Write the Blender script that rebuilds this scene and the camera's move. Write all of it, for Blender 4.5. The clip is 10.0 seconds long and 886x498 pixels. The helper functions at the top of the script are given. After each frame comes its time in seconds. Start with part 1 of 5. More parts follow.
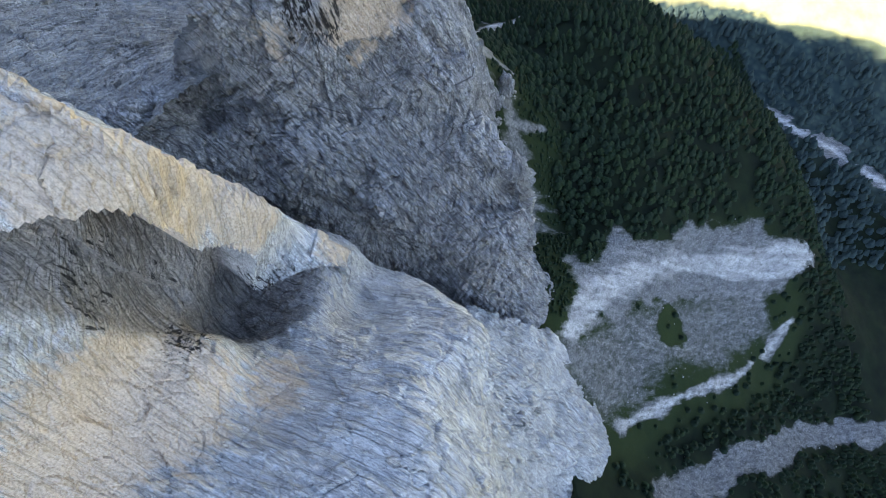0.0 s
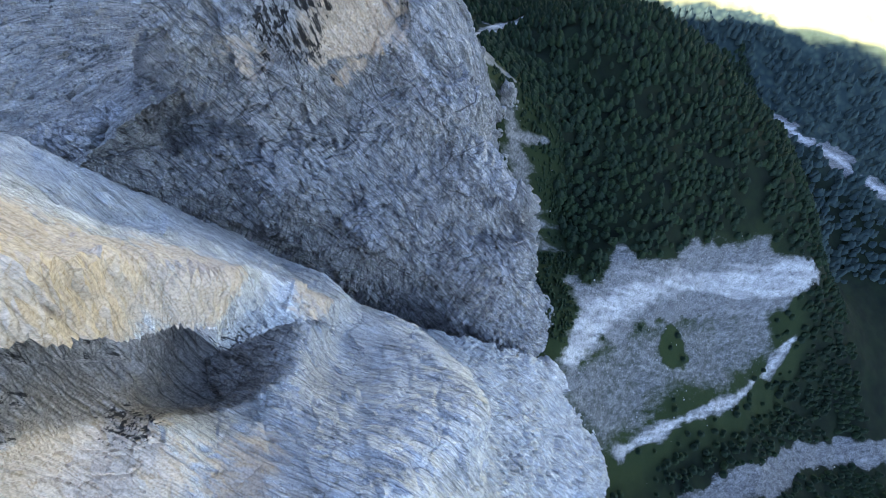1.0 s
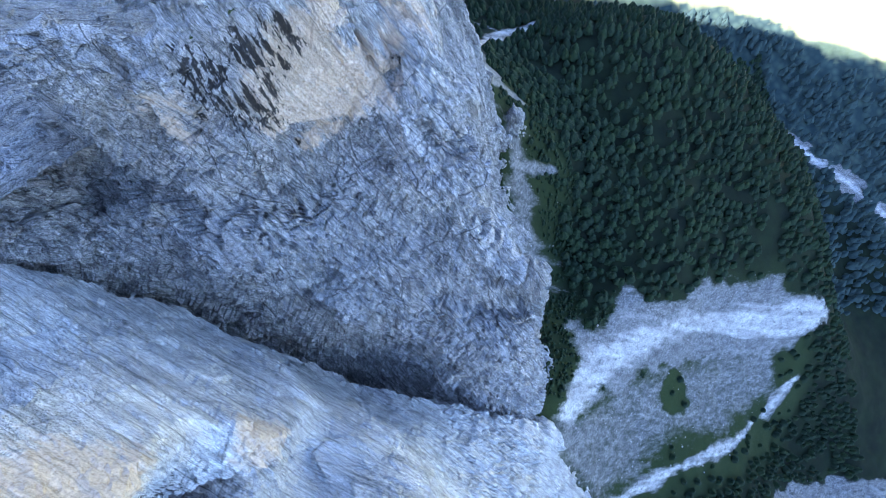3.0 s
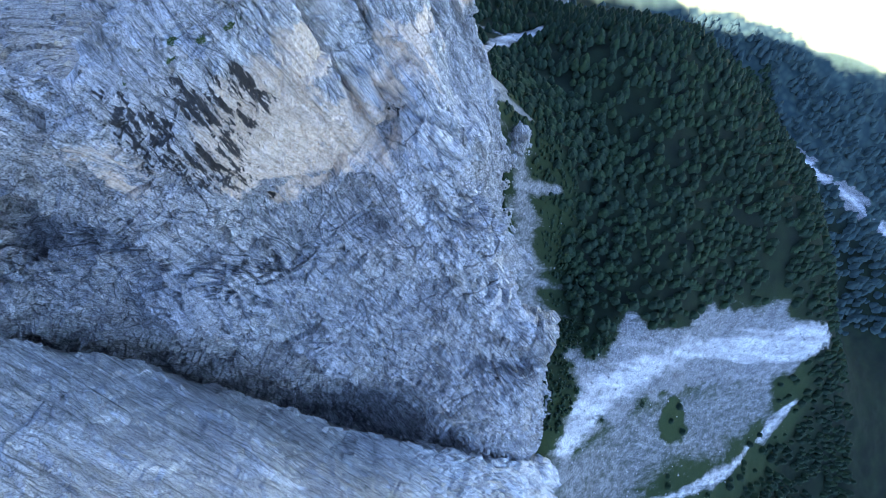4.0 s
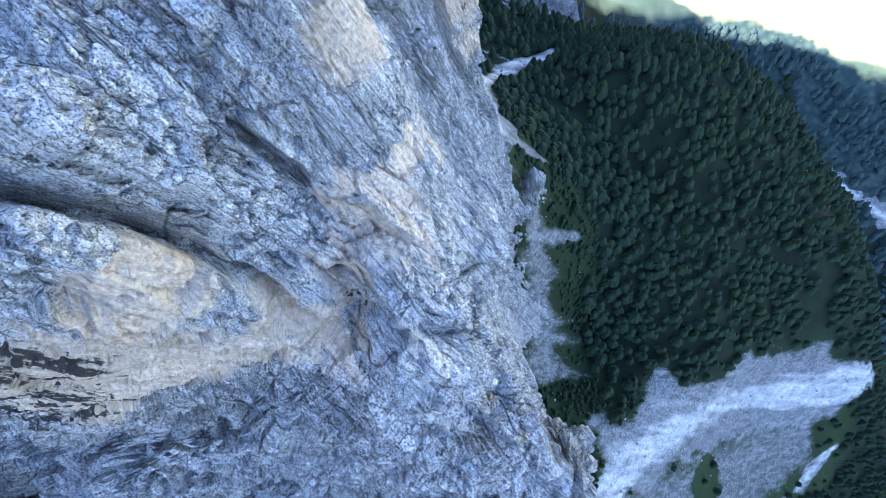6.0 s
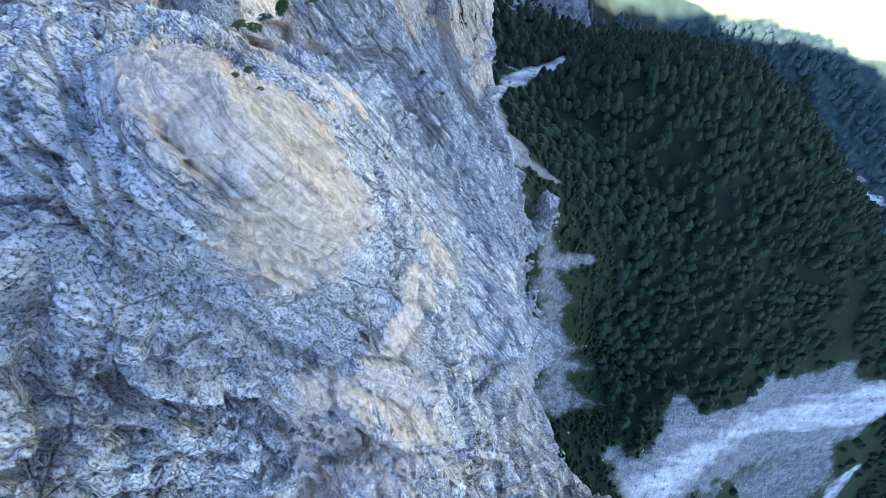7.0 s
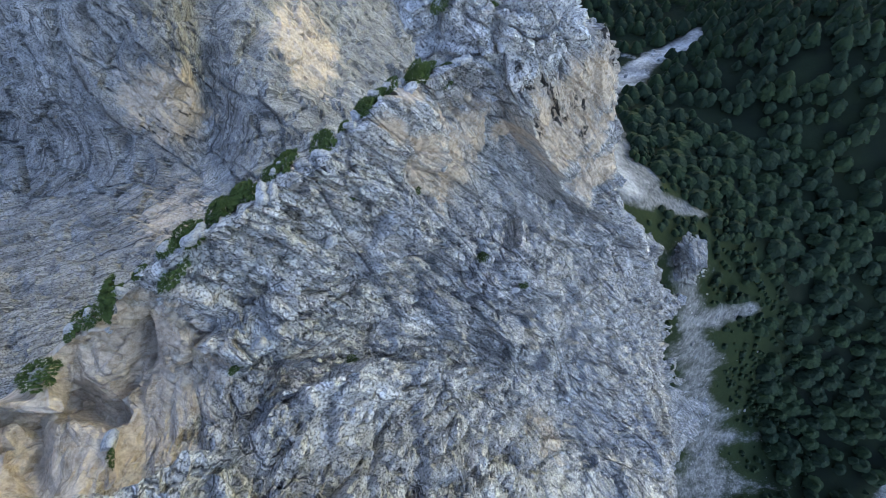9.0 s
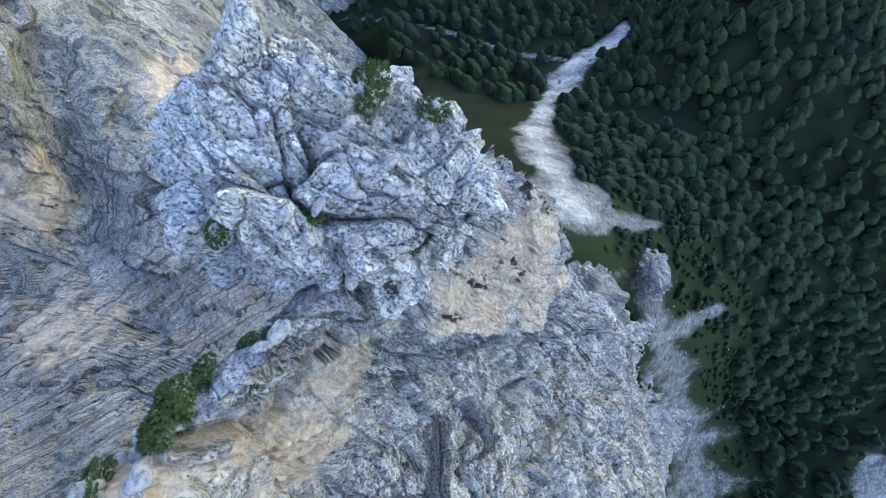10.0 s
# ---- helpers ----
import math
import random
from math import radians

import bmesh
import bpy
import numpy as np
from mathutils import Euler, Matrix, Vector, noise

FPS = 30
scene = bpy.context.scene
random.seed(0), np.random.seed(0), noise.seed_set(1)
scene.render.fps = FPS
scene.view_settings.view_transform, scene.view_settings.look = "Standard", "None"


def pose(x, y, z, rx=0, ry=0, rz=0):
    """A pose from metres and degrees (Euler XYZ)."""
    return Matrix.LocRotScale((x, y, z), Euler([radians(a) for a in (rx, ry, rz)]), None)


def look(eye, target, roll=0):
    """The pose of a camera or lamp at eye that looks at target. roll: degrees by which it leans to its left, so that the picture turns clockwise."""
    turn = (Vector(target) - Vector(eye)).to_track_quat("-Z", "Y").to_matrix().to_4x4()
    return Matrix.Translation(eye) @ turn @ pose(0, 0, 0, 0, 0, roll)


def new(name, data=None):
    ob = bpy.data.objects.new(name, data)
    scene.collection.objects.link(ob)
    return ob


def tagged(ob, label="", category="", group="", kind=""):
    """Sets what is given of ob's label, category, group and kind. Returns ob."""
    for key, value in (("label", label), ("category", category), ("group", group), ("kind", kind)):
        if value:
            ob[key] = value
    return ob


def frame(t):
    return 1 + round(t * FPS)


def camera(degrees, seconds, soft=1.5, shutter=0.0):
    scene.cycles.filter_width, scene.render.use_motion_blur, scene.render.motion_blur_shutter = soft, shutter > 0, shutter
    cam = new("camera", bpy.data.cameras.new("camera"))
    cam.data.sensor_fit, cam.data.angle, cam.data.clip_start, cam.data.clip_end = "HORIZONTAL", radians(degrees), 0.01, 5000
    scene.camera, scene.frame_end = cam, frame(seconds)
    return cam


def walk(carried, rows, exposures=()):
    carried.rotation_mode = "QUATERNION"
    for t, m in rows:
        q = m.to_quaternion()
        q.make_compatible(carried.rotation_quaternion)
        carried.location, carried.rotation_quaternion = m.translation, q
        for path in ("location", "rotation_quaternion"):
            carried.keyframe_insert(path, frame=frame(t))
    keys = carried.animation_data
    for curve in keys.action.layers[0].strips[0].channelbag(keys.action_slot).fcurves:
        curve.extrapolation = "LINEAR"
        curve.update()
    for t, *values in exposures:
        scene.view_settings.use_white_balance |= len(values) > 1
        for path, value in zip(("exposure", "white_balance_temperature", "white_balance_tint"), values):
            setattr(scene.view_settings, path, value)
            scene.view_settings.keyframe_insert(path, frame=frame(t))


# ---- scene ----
cam = camera(91.0, 10.0, soft=0.6)
PATH = [
    (0, (0.084, 0.159, 280.097), (-0.1560, 1.0945, 278.3462), -21.15),
    (0.5, (-0.195, 13.106, 275.972), (-0.4214, 14.0235, 274.2087), -20.28),
    (1, (-0.469, 25.271, 272.265), (-0.6830, 26.1638, 270.4881), -19.40),
    (1.5, (-0.563, 36.445, 268.628), (-0.7618, 37.3105, 266.8359), -18.40),
    (2, (-0.677, 46.989, 265.189), (-0.8628, 47.8402, 263.3893), -17.43),
    (2.5, (-0.743, 57.554, 262.154), (-0.9239, 58.3904, 260.3468), -16.86),
    (2.7, (-0.942, 62.006, 260.998), (-1.1221, 62.8345, 259.1868), -16.68),
    (3.8, (-3.071, 87.859, 253.401), (-3.2118, 88.6323, 251.5618), -12.26),
    (4, (-3.451, 91.929, 251.241), (-3.5903, 92.6991, 249.4004), -12.35),
    (4.5, (-3.969, 101.119, 245.644), (-4.1088, 101.9039, 243.8099), -12.45),
    (5, (-4.059, 109.928, 240.931), (-4.2009, 110.7225, 239.1007), -12.74),
    (5.5, (-3.857, 118.334, 237.581), (-4.0071, 119.1296, 235.7518), -13.53),
    (6, (-3.435, 126.418, 235.533), (-3.5929, 127.2066, 233.7013), -14.44),
    (6.2, (-3.351, 129.658, 234.692), (-3.5178, 130.4419, 232.8600), -15.12),
    (7.3, (-4.653, 148.807, 226.997), (-4.8418, 149.5741, 225.1603), -17.31),
    (7.5, (-4.677, 152.681, 224.981), (-4.9021, 153.4427, 223.1453), -20.06),
    (8, (-4.424, 162.532, 219.747), (-4.8748, 163.2725, 217.9441), -33.71),
    (8.5, (-3.738, 172.343, 215.361), (-4.4044, 173.0392, 213.6084), -44.88),
    (9, (-2.937, 181.584, 211.291), (-3.5947, 182.2656, 209.5298), -47.30),
    (9.5, (-1.588, 190.358, 206.713), (-2.2110, 191.0359, 204.9373), -49.76),
    (10, (0.262, 199.467, 202.641), (-0.2375, 200.1228, 200.8184), -49.52),
]
EXPOSURES = [(0, 2.15, 7200, 14), (1.5, 2.55, 6100, 14), (2.5, 2.75, 5800, 14), (4, 2.75, 5600, 14), (5, 2.8, 5500, 14), (6.2, 2.8, 5800, 14), (7.5, 2.5, 5800, 14), (8, 2.35, 6300, 14), (9, 2.45, 7000, 14), (10, 2.75, 6800, 14)]
walk(cam, [(t, look(eye, target, roll)) for t, eye, target, roll in PATH], EXPOSURES)

# ---- light: open shade under a clear sky, sun behind the mountain ----
TO_SUN = Vector((-0.62, -0.34, 0.707)).normalized()
world = bpy.data.worlds.new("sky")
scene.world = world
world.use_nodes = True
sky = world.node_tree.nodes.new("ShaderNodeTexSky")
sky.sky_type, sky.sun_disc = "NISHITA", False
sky.sun_elevation, sky.sun_rotation = math.asin(TO_SUN.z), math.atan2(TO_SUN.x, TO_SUN.y)
sky.altitude, sky.air_density, sky.dust_density = 1600, 1.0, 0.6
world.node_tree.links.new(sky.outputs[0], world.node_tree.nodes["Background"].inputs[0])
world.node_tree.nodes["Background"].inputs[1].default_value = 0.15
sun = new("sun", bpy.data.lights.new("sun", "SUN"))
sun.data.energy, sun.data.angle, sun.data.color = 5.0, radians(0.5), (1.0, 0.93, 0.82)
sun.matrix_basis = look((-400, -300, 900), Vector((-400, -300, 900)) - TO_SUN)


# ---- small tools ----
def bed_axes(normal):
    """Two ways along the beds and the way across them."""
    n = Vector(normal).normalized()
    u = n.cross(Vector((0.0, 0.0, 1.0))).normalized()
    return np.array([u, n.cross(u), n])


MAIN_BED = bed_axes((0.82, 0.52, 0.25))
FRONT_BED = bed_axes((-0.41, -0.85, 0.32))
FAR_BED = bed_axes((0.68, -0.72, 0.15))


def hash3(i, j, k, seed):
    n = (i * 374761393 + j * 668265263 + k * 1274126177 + seed * 974634731) & 0xFFFFFFFF
    n = ((n ^ (n >> 13)) * 1274126177) & 0xFFFFFFFF
    n = ((n ^ (n >> 16)) * 2246822519) & 0xFFFFFFFF
    return ((n ^ (n >> 15)) & 0xFFFFFF) / 16777215.0


def soft_noise(P, size, seed=0):
    """Smooth noise in -1..1 at the places P (n x 3)."""
    Q = np.asarray(P, float) / size
    I = np.floor(Q).astype(np.int64)
    f = Q - I
    f = f * f * f * (f * (f * 6 - 15) + 10)
    out = 0
    for a in (0, 1):
        for b in (0, 1):
            for c in (0, 1):
                w = (f[:, 0] if a else 1 - f[:, 0]) * (f[:, 1] if b else 1 - f[:, 1]) * (f[:, 2] if c else 1 - f[:, 2])
                out = out + w * hash3(I[:, 0] + a, I[:, 1] + b, I[:, 2] + c, seed)
    return 2 * out - 1


def fractal(P, size, octaves, seed=0, gain=0.5):
    out, amp = 0, 1.0
    for o in range(octaves):
        out = out + amp * soft_noise(P, size / 2 ** o, seed + 17 * o)
        amp *= gain
    return out


def facets(P, size, seed=0, flat=2.0, axes=MAIN_BED):
    """Broken rock: each cell is a tilted plane of its own; also how near the next cell is (0 at the joint). Cells lie flat along the beds."""
    Q = (np.asarray(P, float) @ axes.T) / size * (1, 1, flat)
    I = np.floor(Q).astype(np.int64)
    best, second = np.full(len(Q), 9.0), np.full(len(Q), 9.0)
    cell, centre = np.zeros_like(I), np.zeros_like(Q)
    for a in (-1, 0, 1):
        for b in (-1, 0, 1):
            for c in (-1, 0, 1):
                J = I + (a, b, c)
                C = J + 0.1 + 0.8 * np.stack([hash3(J[:, 0], J[:, 1], J[:, 2], seed + k) for k in range(3)], 1)
                d = ((C - Q) ** 2).sum(1)
                nearer = d < best
                second = np.where(nearer, best, np.minimum(second, d))
                best = np.where(nearer, d, best)
                cell[nearer], centre[nearer] = J[nearer], C[nearer]
    tilt = np.stack([hash3(cell[:, 0], cell[:, 1], cell[:, 2], seed + 5 + k) for k in range(3)], 1) - 0.5
    level = hash3(cell[:, 0], cell[:, 1], cell[:, 2], seed + 9) - 0.5
    return level + 1.5 * ((Q - centre) * tilt).sum(1), np.sqrt(second) - np.sqrt(best)


def cubic(t):
    i = np.floor(t).astype(np.int64)
    u = t - i
    return i, ((1 - u) ** 3 / 6, (3 * u ** 3 - 6 * u * u + 4) / 6, (-3 * u ** 3 + 3 * u * u + 3 * u + 1) / 6, u ** 3 / 6)


def form(net, a, b):
    """The smooth form of a net of heights at net places a, b."""
    net = np.asarray(net, float)
    m, n = net.shape
    i, wa = cubic(np.clip(np.asarray(a, float), 0, m - 1))
    j, wb = cubic(np.clip(np.asarray(b, float), 0, n - 1))
    out = 0
    for k in range(4):
        for l in range(4):
            out = out + wa[k] * wb[l] * net[np.clip(i - 1 + k, 0, m - 1), np.clip(j - 1 + l, 0, n - 1)]
    return out


def near_line(P, line):
    """Distance of the places P (n x k) from a line of corners, and how far along it (0..1)."""
    line = np.asarray(line, float)
    P = np.asarray(P, float)[:, :line.shape[1]]
    best, along = np.full(len(P), 1e9), np.zeros(len(P))
    for s in range(len(line) - 1):
        a, d = line[s], line[s + 1] - line[s]
        u = np.clip(((P - a) @ d) / max(d @ d, 1e-9), 0, 1)
        r = np.linalg.norm(P - a - u[:, None] * d, axis=1)
        along = np.where(r < best, (s + u) / (len(line) - 1), along)
        best = np.minimum(best, r)
    return best, along


def sheet(name, V, faces, material, smooth=True):
    me = bpy.data.meshes.new(name)
    V = np.ascontiguousarray(V, np.float32)
    faces = np.ascontiguousarray(faces, np.int32)
    me.vertices.add(len(V))
    me.vertices.foreach_set("co", V.ravel())
    k = faces.shape[1]
    me.loops.add(faces.size)
    me.loops.foreach_set("vertex_index", faces.ravel())
    me.polygons.add(len(faces))
    me.polygons.foreach_set("loop_start", np.arange(0, faces.size, k, dtype=np.int32))
    me.polygons.foreach_set("loop_total", np.full(len(faces), k, np.int32))
    me.polygons.foreach_set("use_smooth", np.full(len(faces), smooth, bool))
    me.materials.append(material)
    me.update(calc_edges=True)
    me.validate()
    return me


def quads(m, n):
    i = np.arange(m * n).reshape(m, n)
    return np.stack([i[:-1, :-1], i[1:, :-1], i[1:, 1:], i[:-1, 1:]], -1).reshape(-1, 4)


def normals(G):
    du = np.gradient(G, axis=0)
    dv = np.gradient(G, axis=1)
    n = np.cross(du, dv)
    return n / np.maximum(np.linalg.norm(n, axis=2, keepdims=True), 1e-9)


def mask(me, name, values):
    a = me.attributes.new(name, "FLOAT", "POINT")
    a.data.foreach_set("value", np.ascontiguousarray(values, np.float32))


# ---- materials ----
def paint(name):
    m = bpy.data.materials.new(name)
    m.use_nodes = True
    nt = m.node_tree
    return m, nt, nt.nodes["Principled BSDF"]


def node(nt, kind, **inputs):
    n = nt.nodes.new(kind)
    for k, v in inputs.items():
        key = k.replace("_", " ")
        if hasattr(v, "is_linked"):
            nt.links.new(v, n.inputs[key])
        else:
            n.inputs[key].default_value = v
    return n


def ramp(nt, fac, *stops):
    r = nt.nodes.new("ShaderNodeValToRGB")
    nt.links.new(fac, r.inputs[0])
    e = r.color_ramp.elements
    while len(e) < len(stops):
        e.new(0.5)
    for el, (p, c) in zip(e, stops):
        el.position, el.color = p, c if len(c) == 4 else (*c, 1)
    return r.outputs[0]


def grey(v):
    return (v, v, v, 1)


def mix(nt, fac, a, b, how="MIX"):
    n = nt.nodes.new("ShaderNodeMix")
    n.data_type, n.blend_type = "RGBA", how
    for sock, v in ((n.inputs[0], fac), (n.inputs[6], a), (n.inputs[7], b)):
        if hasattr(v, "is_linked"):
            nt.links.new(v, sock)
        else:
            sock.default_value = v
    return n.outputs[2]


def coords(nt, scale=(1, 1, 1), turn=(0, 0, 0)):
    t = nt.nodes.new("ShaderNodeTexCoord")
    m = nt.nodes.new("ShaderNodeMapping")
    m.inputs["Scale"].default_value = scale
    m.inputs["Rotation"].default_value = [radians(a) for a in turn]
    nt.links.new(t.outputs["Object"], m.inputs[0])
    return m.outputs[0]


def warped(nt, vec, size, amount):
    """Coordinates pushed about by noise, so that joints run crooked."""
    n = node(nt, "ShaderNodeTexNoise", Vector=vec, Scale=size, Detail=3.0)
    sub = nt.nodes.new("ShaderNodeVectorMath")
    sub.operation = "SUBTRACT"
    nt.links.new(n.outputs["Color"], sub.inputs[0])
    sub.inputs[1].default_value = (0.5, 0.5, 0.5)
    add = nt.nodes.new("ShaderNodeVectorMath")
    add.operation = "MULTIPLY_ADD"
    nt.links.new(sub.outputs[0], add.inputs[0])
    add.inputs[1].default_value = (amount,) * 3
    nt.links.new(vec, add.inputs[2])
    return add.outputs[0]


def attr(nt, name):
    a = nt.nodes.new("ShaderNodeAttribute")
    a.attribute_name = name
    return a.outputs["Fac"]


def madd(nt, a, k, b):
    m = nt.nodes.new("ShaderNodeMath")
    m.operation = "MULTIPLY_ADD"
    nt.links.new(a, m.inputs[0])
    m.inputs[1].default_value = k
    if hasattr(b, "is_linked"):
        nt.links.new(b, m.inputs[2])
    else:
        m.inputs[2].default_value = b
    return m.outputs[0]


def along_beds(nt, vec, axes, along, across):
    """Coordinates laid along the beds: coarse along them, fine across."""
    out = nt.nodes.new("ShaderNodeCombineXYZ")
    for k, s in enumerate((along, along, across)):
        d = nt.nodes.new("ShaderNodeVectorMath")
        d.operation = "DOT_PRODUCT"
        nt.links.new(vec, d.inputs[0])
        d.inputs[1].default_value = [float(v) * s for v in axes[k]]
        nt.links.new(d.outputs["Value"], out.inputs[k])
    return out.outputs[0]


def plates(nt, vec, width):
    """Broken plates: one random value for each, and the gap between them."""
    v = node(nt, "ShaderNodeTexVoronoi", Vector=vec, Scale=1.0)
    e = nt.nodes.new("ShaderNodeTexVoronoi")
    e.feature = "DISTANCE_TO_EDGE"
    nt.links.new(vec, e.inputs["Vector"])
    e.inputs["Scale"].default_value = 1.0
    return v.outputs["Color"], ramp(nt, e.outputs["Distance"], (width * 0.35, grey(1)), (width, grey(0)))


def partings(nt, vec, axes, spacing, thin, broken, bend=1.0):
    """Bedding planes seen edge on: the saw-shaped step of each bed, and the thin gap above it."""
    w = nt.nodes.new("ShaderNodeTexWave")
    w.wave_type, w.bands_direction, w.wave_profile = "BANDS", "Z", "SAW"
    nt.links.new(along_beds(nt, vec, axes, 0.25, 1.0), w.inputs["Vector"])
    w.inputs["Scale"].default_value = 0.314 / spacing
    w.inputs["Distortion"].default_value = 2.2 * bend
    w.inputs["Detail"].default_value = 4.0
    w.inputs["Detail Scale"].default_value = 0.8
    gap = ramp(nt, w.outputs["Fac"], (thin * 0.4, grey(1)), (thin, grey(0)))
    n = node(nt, "ShaderNodeTexNoise", Vector=along_beds(nt, vec, axes, 0.12 / spacing, 0.5 / spacing), Scale=1.0, Detail=4.0, Roughness=0.6)
    return w.outputs["Fac"], mix(nt, 1.0, gap, ramp(nt, n.outputs[0], (0.5 - 0.1 * broken, grey(0)), (0.56 - 0.1 * broken, grey(1))), "MULTIPLY")


def joints(nt, vec, axes, along, across, width, often):
    """Angular joints between blocks laid along the beds, open only here and there."""
    _, gap = plates(nt, along_beds(nt, vec, axes, along, across), width)
    g = node(nt, "ShaderNodeTexNoise", Vector=along_beds(nt, vec, axes, 0.8 * along, 0.8 * across), Scale=1.0, Detail=4.0, Roughness=0.6)
    return mix(nt, 1.0, gap, ramp(nt, g.outputs[0], (0.55 - 0.2 * often, grey(0)), (0.60 - 0.2 * often, grey(1))), "MULTIPLY")


def rock_material(name, axes, low=(0.40, 0.405, 0.42), high=(0.60, 0.60, 0.60), bands=0.5, warm=0.0, stretch=1.0, open_=1.0, break_=1.0, thick=1.0, coarse=1.0, cracked=0.8, bend=1.0):
    """Pale limestone: a pitted grey skin, wandering cracks along and across the beds, thin dark partings, ochre breaks, dark water streaks."""
    m, nt, bsdf = paint(name)
    L = nt.links
    obj = coords(nt)
    bent = warped(nt, obj, 0.14, 2.0 * bend)
    cross = np.array([axes[2], axes[0], axes[1]])
    slant = np.array([axes[1], axes[2], axes[0]])
    mid = node(nt, "ShaderNodeTexNoise", Vector=obj, Scale=0.11, Detail=6.0, Roughness=0.6)
    fine = node(nt, "ShaderNodeTexNoise", Vector=obj, Scale=1.9 / coarse, Detail=9.0, Roughness=0.74)
    pits = node(nt, "ShaderNodeTexNoise", Vector=obj, Scale=5.5 / coarse, Detail=4.0, Roughness=0.7)
    grain = node(nt, "ShaderNodeTexNoise", Vector=obj, Scale=11.0, Detail=5.0, Roughness=0.75)
    lam = node(nt, "ShaderNodeTexNoise", Vector=along_beds(nt, bent, axes, 0.13 / stretch, 2.2 / coarse), Scale=1.0, Detail=8.0, Roughness=0.72)
    k2, g2 = plates(nt, along_beds(nt, bent, axes, 0.34 / (stretch * coarse), 0.9 / coarse), 0.02 * open_)
    k3, g3 = plates(nt, along_beds(nt, bent, axes, 1.1 / (stretch * coarse), 2.8 / coarse), 0.045 * open_)
    base = mix(nt, ramp(nt, mid.outputs[0], (0.36, grey(0)), (0.64, grey(1))), (*low, 1), (*high, 1))
    base = mix(nt, 0.8 * break_, base, ramp(nt, mix(nt, 0.5, k2, k3), (0.25, grey(0.70)), (0.75, grey(1.2))), "MULTIPLY")
    base = mix(nt, 0.9, base, ramp(nt, fine.outputs[0], (0.37, grey(0.5)), (0.45, grey(0.95)), (0.62, grey(1.2))), "MULTIPLY")
    base = mix(nt, 0.9, base, ramp(nt, pits.outputs[0], (0.41, grey(0.24)), (0.46, grey(1.0)), (0.58, grey(1.3))), "MULTIPLY")
    rust = node(nt, "ShaderNodeTexNoise", Vector=along_beds(nt, bent, axes, 0.16, 0.7), Scale=1.0, Detail=7.0, Roughness=0.7)
    warm_f = ramp(nt, madd(nt, attr(nt, "ochre"), 0.5, madd(nt, rust.outputs[0], 0.9, madd(nt, mid.outputs[0], 0.35, warm - 0.1))), (0.70, grey(0)), (0.88, grey(0.9)))
    tan = mix(nt, ramp(nt, fine.outputs[0], (0.36, grey(0)), (0.62, grey(1))), (0.46, 0.345, 0.245, 1), (0.80, 0.68, 0.555, 1))
    tan = mix(nt, 0.35, tan, ramp(nt, lam.outputs[0], (0.38, grey(0.6)), (0.5, grey(1.0)), (0.64, grey(1.12))), "MULTIPLY")
    base = mix(nt, warm_f, base, tan)
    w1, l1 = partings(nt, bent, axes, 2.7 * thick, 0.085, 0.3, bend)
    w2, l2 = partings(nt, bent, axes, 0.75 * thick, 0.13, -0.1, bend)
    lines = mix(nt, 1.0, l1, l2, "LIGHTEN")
    base = mix(nt, mix(nt, warm_f, (0.7 * bands,) * 3 + (1,), (0.3, 0.3, 0.3, 1)), base, ramp(nt, lam.outputs[0], (0.39, grey(0.42)), (0.46, grey(0.97)), (0.60, grey(1.18))), "MULTIPLY")
    c = coarse
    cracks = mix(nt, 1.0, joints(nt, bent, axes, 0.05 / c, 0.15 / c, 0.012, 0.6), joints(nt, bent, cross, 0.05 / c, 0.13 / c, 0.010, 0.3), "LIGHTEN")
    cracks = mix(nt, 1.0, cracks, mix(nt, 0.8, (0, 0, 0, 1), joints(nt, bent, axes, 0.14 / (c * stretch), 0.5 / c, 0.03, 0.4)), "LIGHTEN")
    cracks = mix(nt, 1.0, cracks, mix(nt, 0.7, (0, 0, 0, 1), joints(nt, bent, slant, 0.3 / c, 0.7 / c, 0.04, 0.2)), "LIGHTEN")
    # overhung band: grey-brown rock, darkened further for the shade under the lip
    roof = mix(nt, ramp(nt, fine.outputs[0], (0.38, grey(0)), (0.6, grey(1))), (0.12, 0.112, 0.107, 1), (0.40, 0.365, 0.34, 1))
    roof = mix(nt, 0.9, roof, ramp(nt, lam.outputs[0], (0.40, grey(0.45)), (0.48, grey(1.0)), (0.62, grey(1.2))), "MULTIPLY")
    base = mix(nt, ramp(nt, madd(nt, attr(nt, "overhang_shade"), 0.9, madd(nt, lam.outputs[0], 0.5, 0.0)), (0.45, grey(0)), (0.8, grey(0.9))), base, roof)
    # dark streaks: water marks, also the painted shade of a far recess
    st = node(nt, "ShaderNodeTexNoise", Vector=coords(nt, (1.0, 1.0, 0.13)), Scale=1.0, Detail=6.0, Roughness=0.65)
    streak = ramp(nt, madd(nt, attr(nt, "wet_and_shade"), 0.26, st.outputs[0]), (0.72, grey(0)), (0.77, grey(0.95)))
    base = mix(nt, streak, base, (0.028, 0.027, 0.028, 1))
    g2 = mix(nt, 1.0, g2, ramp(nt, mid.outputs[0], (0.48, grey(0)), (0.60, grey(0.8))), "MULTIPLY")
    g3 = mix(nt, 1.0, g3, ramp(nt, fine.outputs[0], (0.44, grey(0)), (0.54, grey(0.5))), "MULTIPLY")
    # crack lines: dirt, and the shade inside open gaps, both put into the colour
    dirt_and_shade = mix(nt, 1.0, mix(nt, 1.0, g2, g3, "LIGHTEN"), mix(nt, 0.55 * bands, (0, 0, 0, 1), lines), "LIGHTEN")
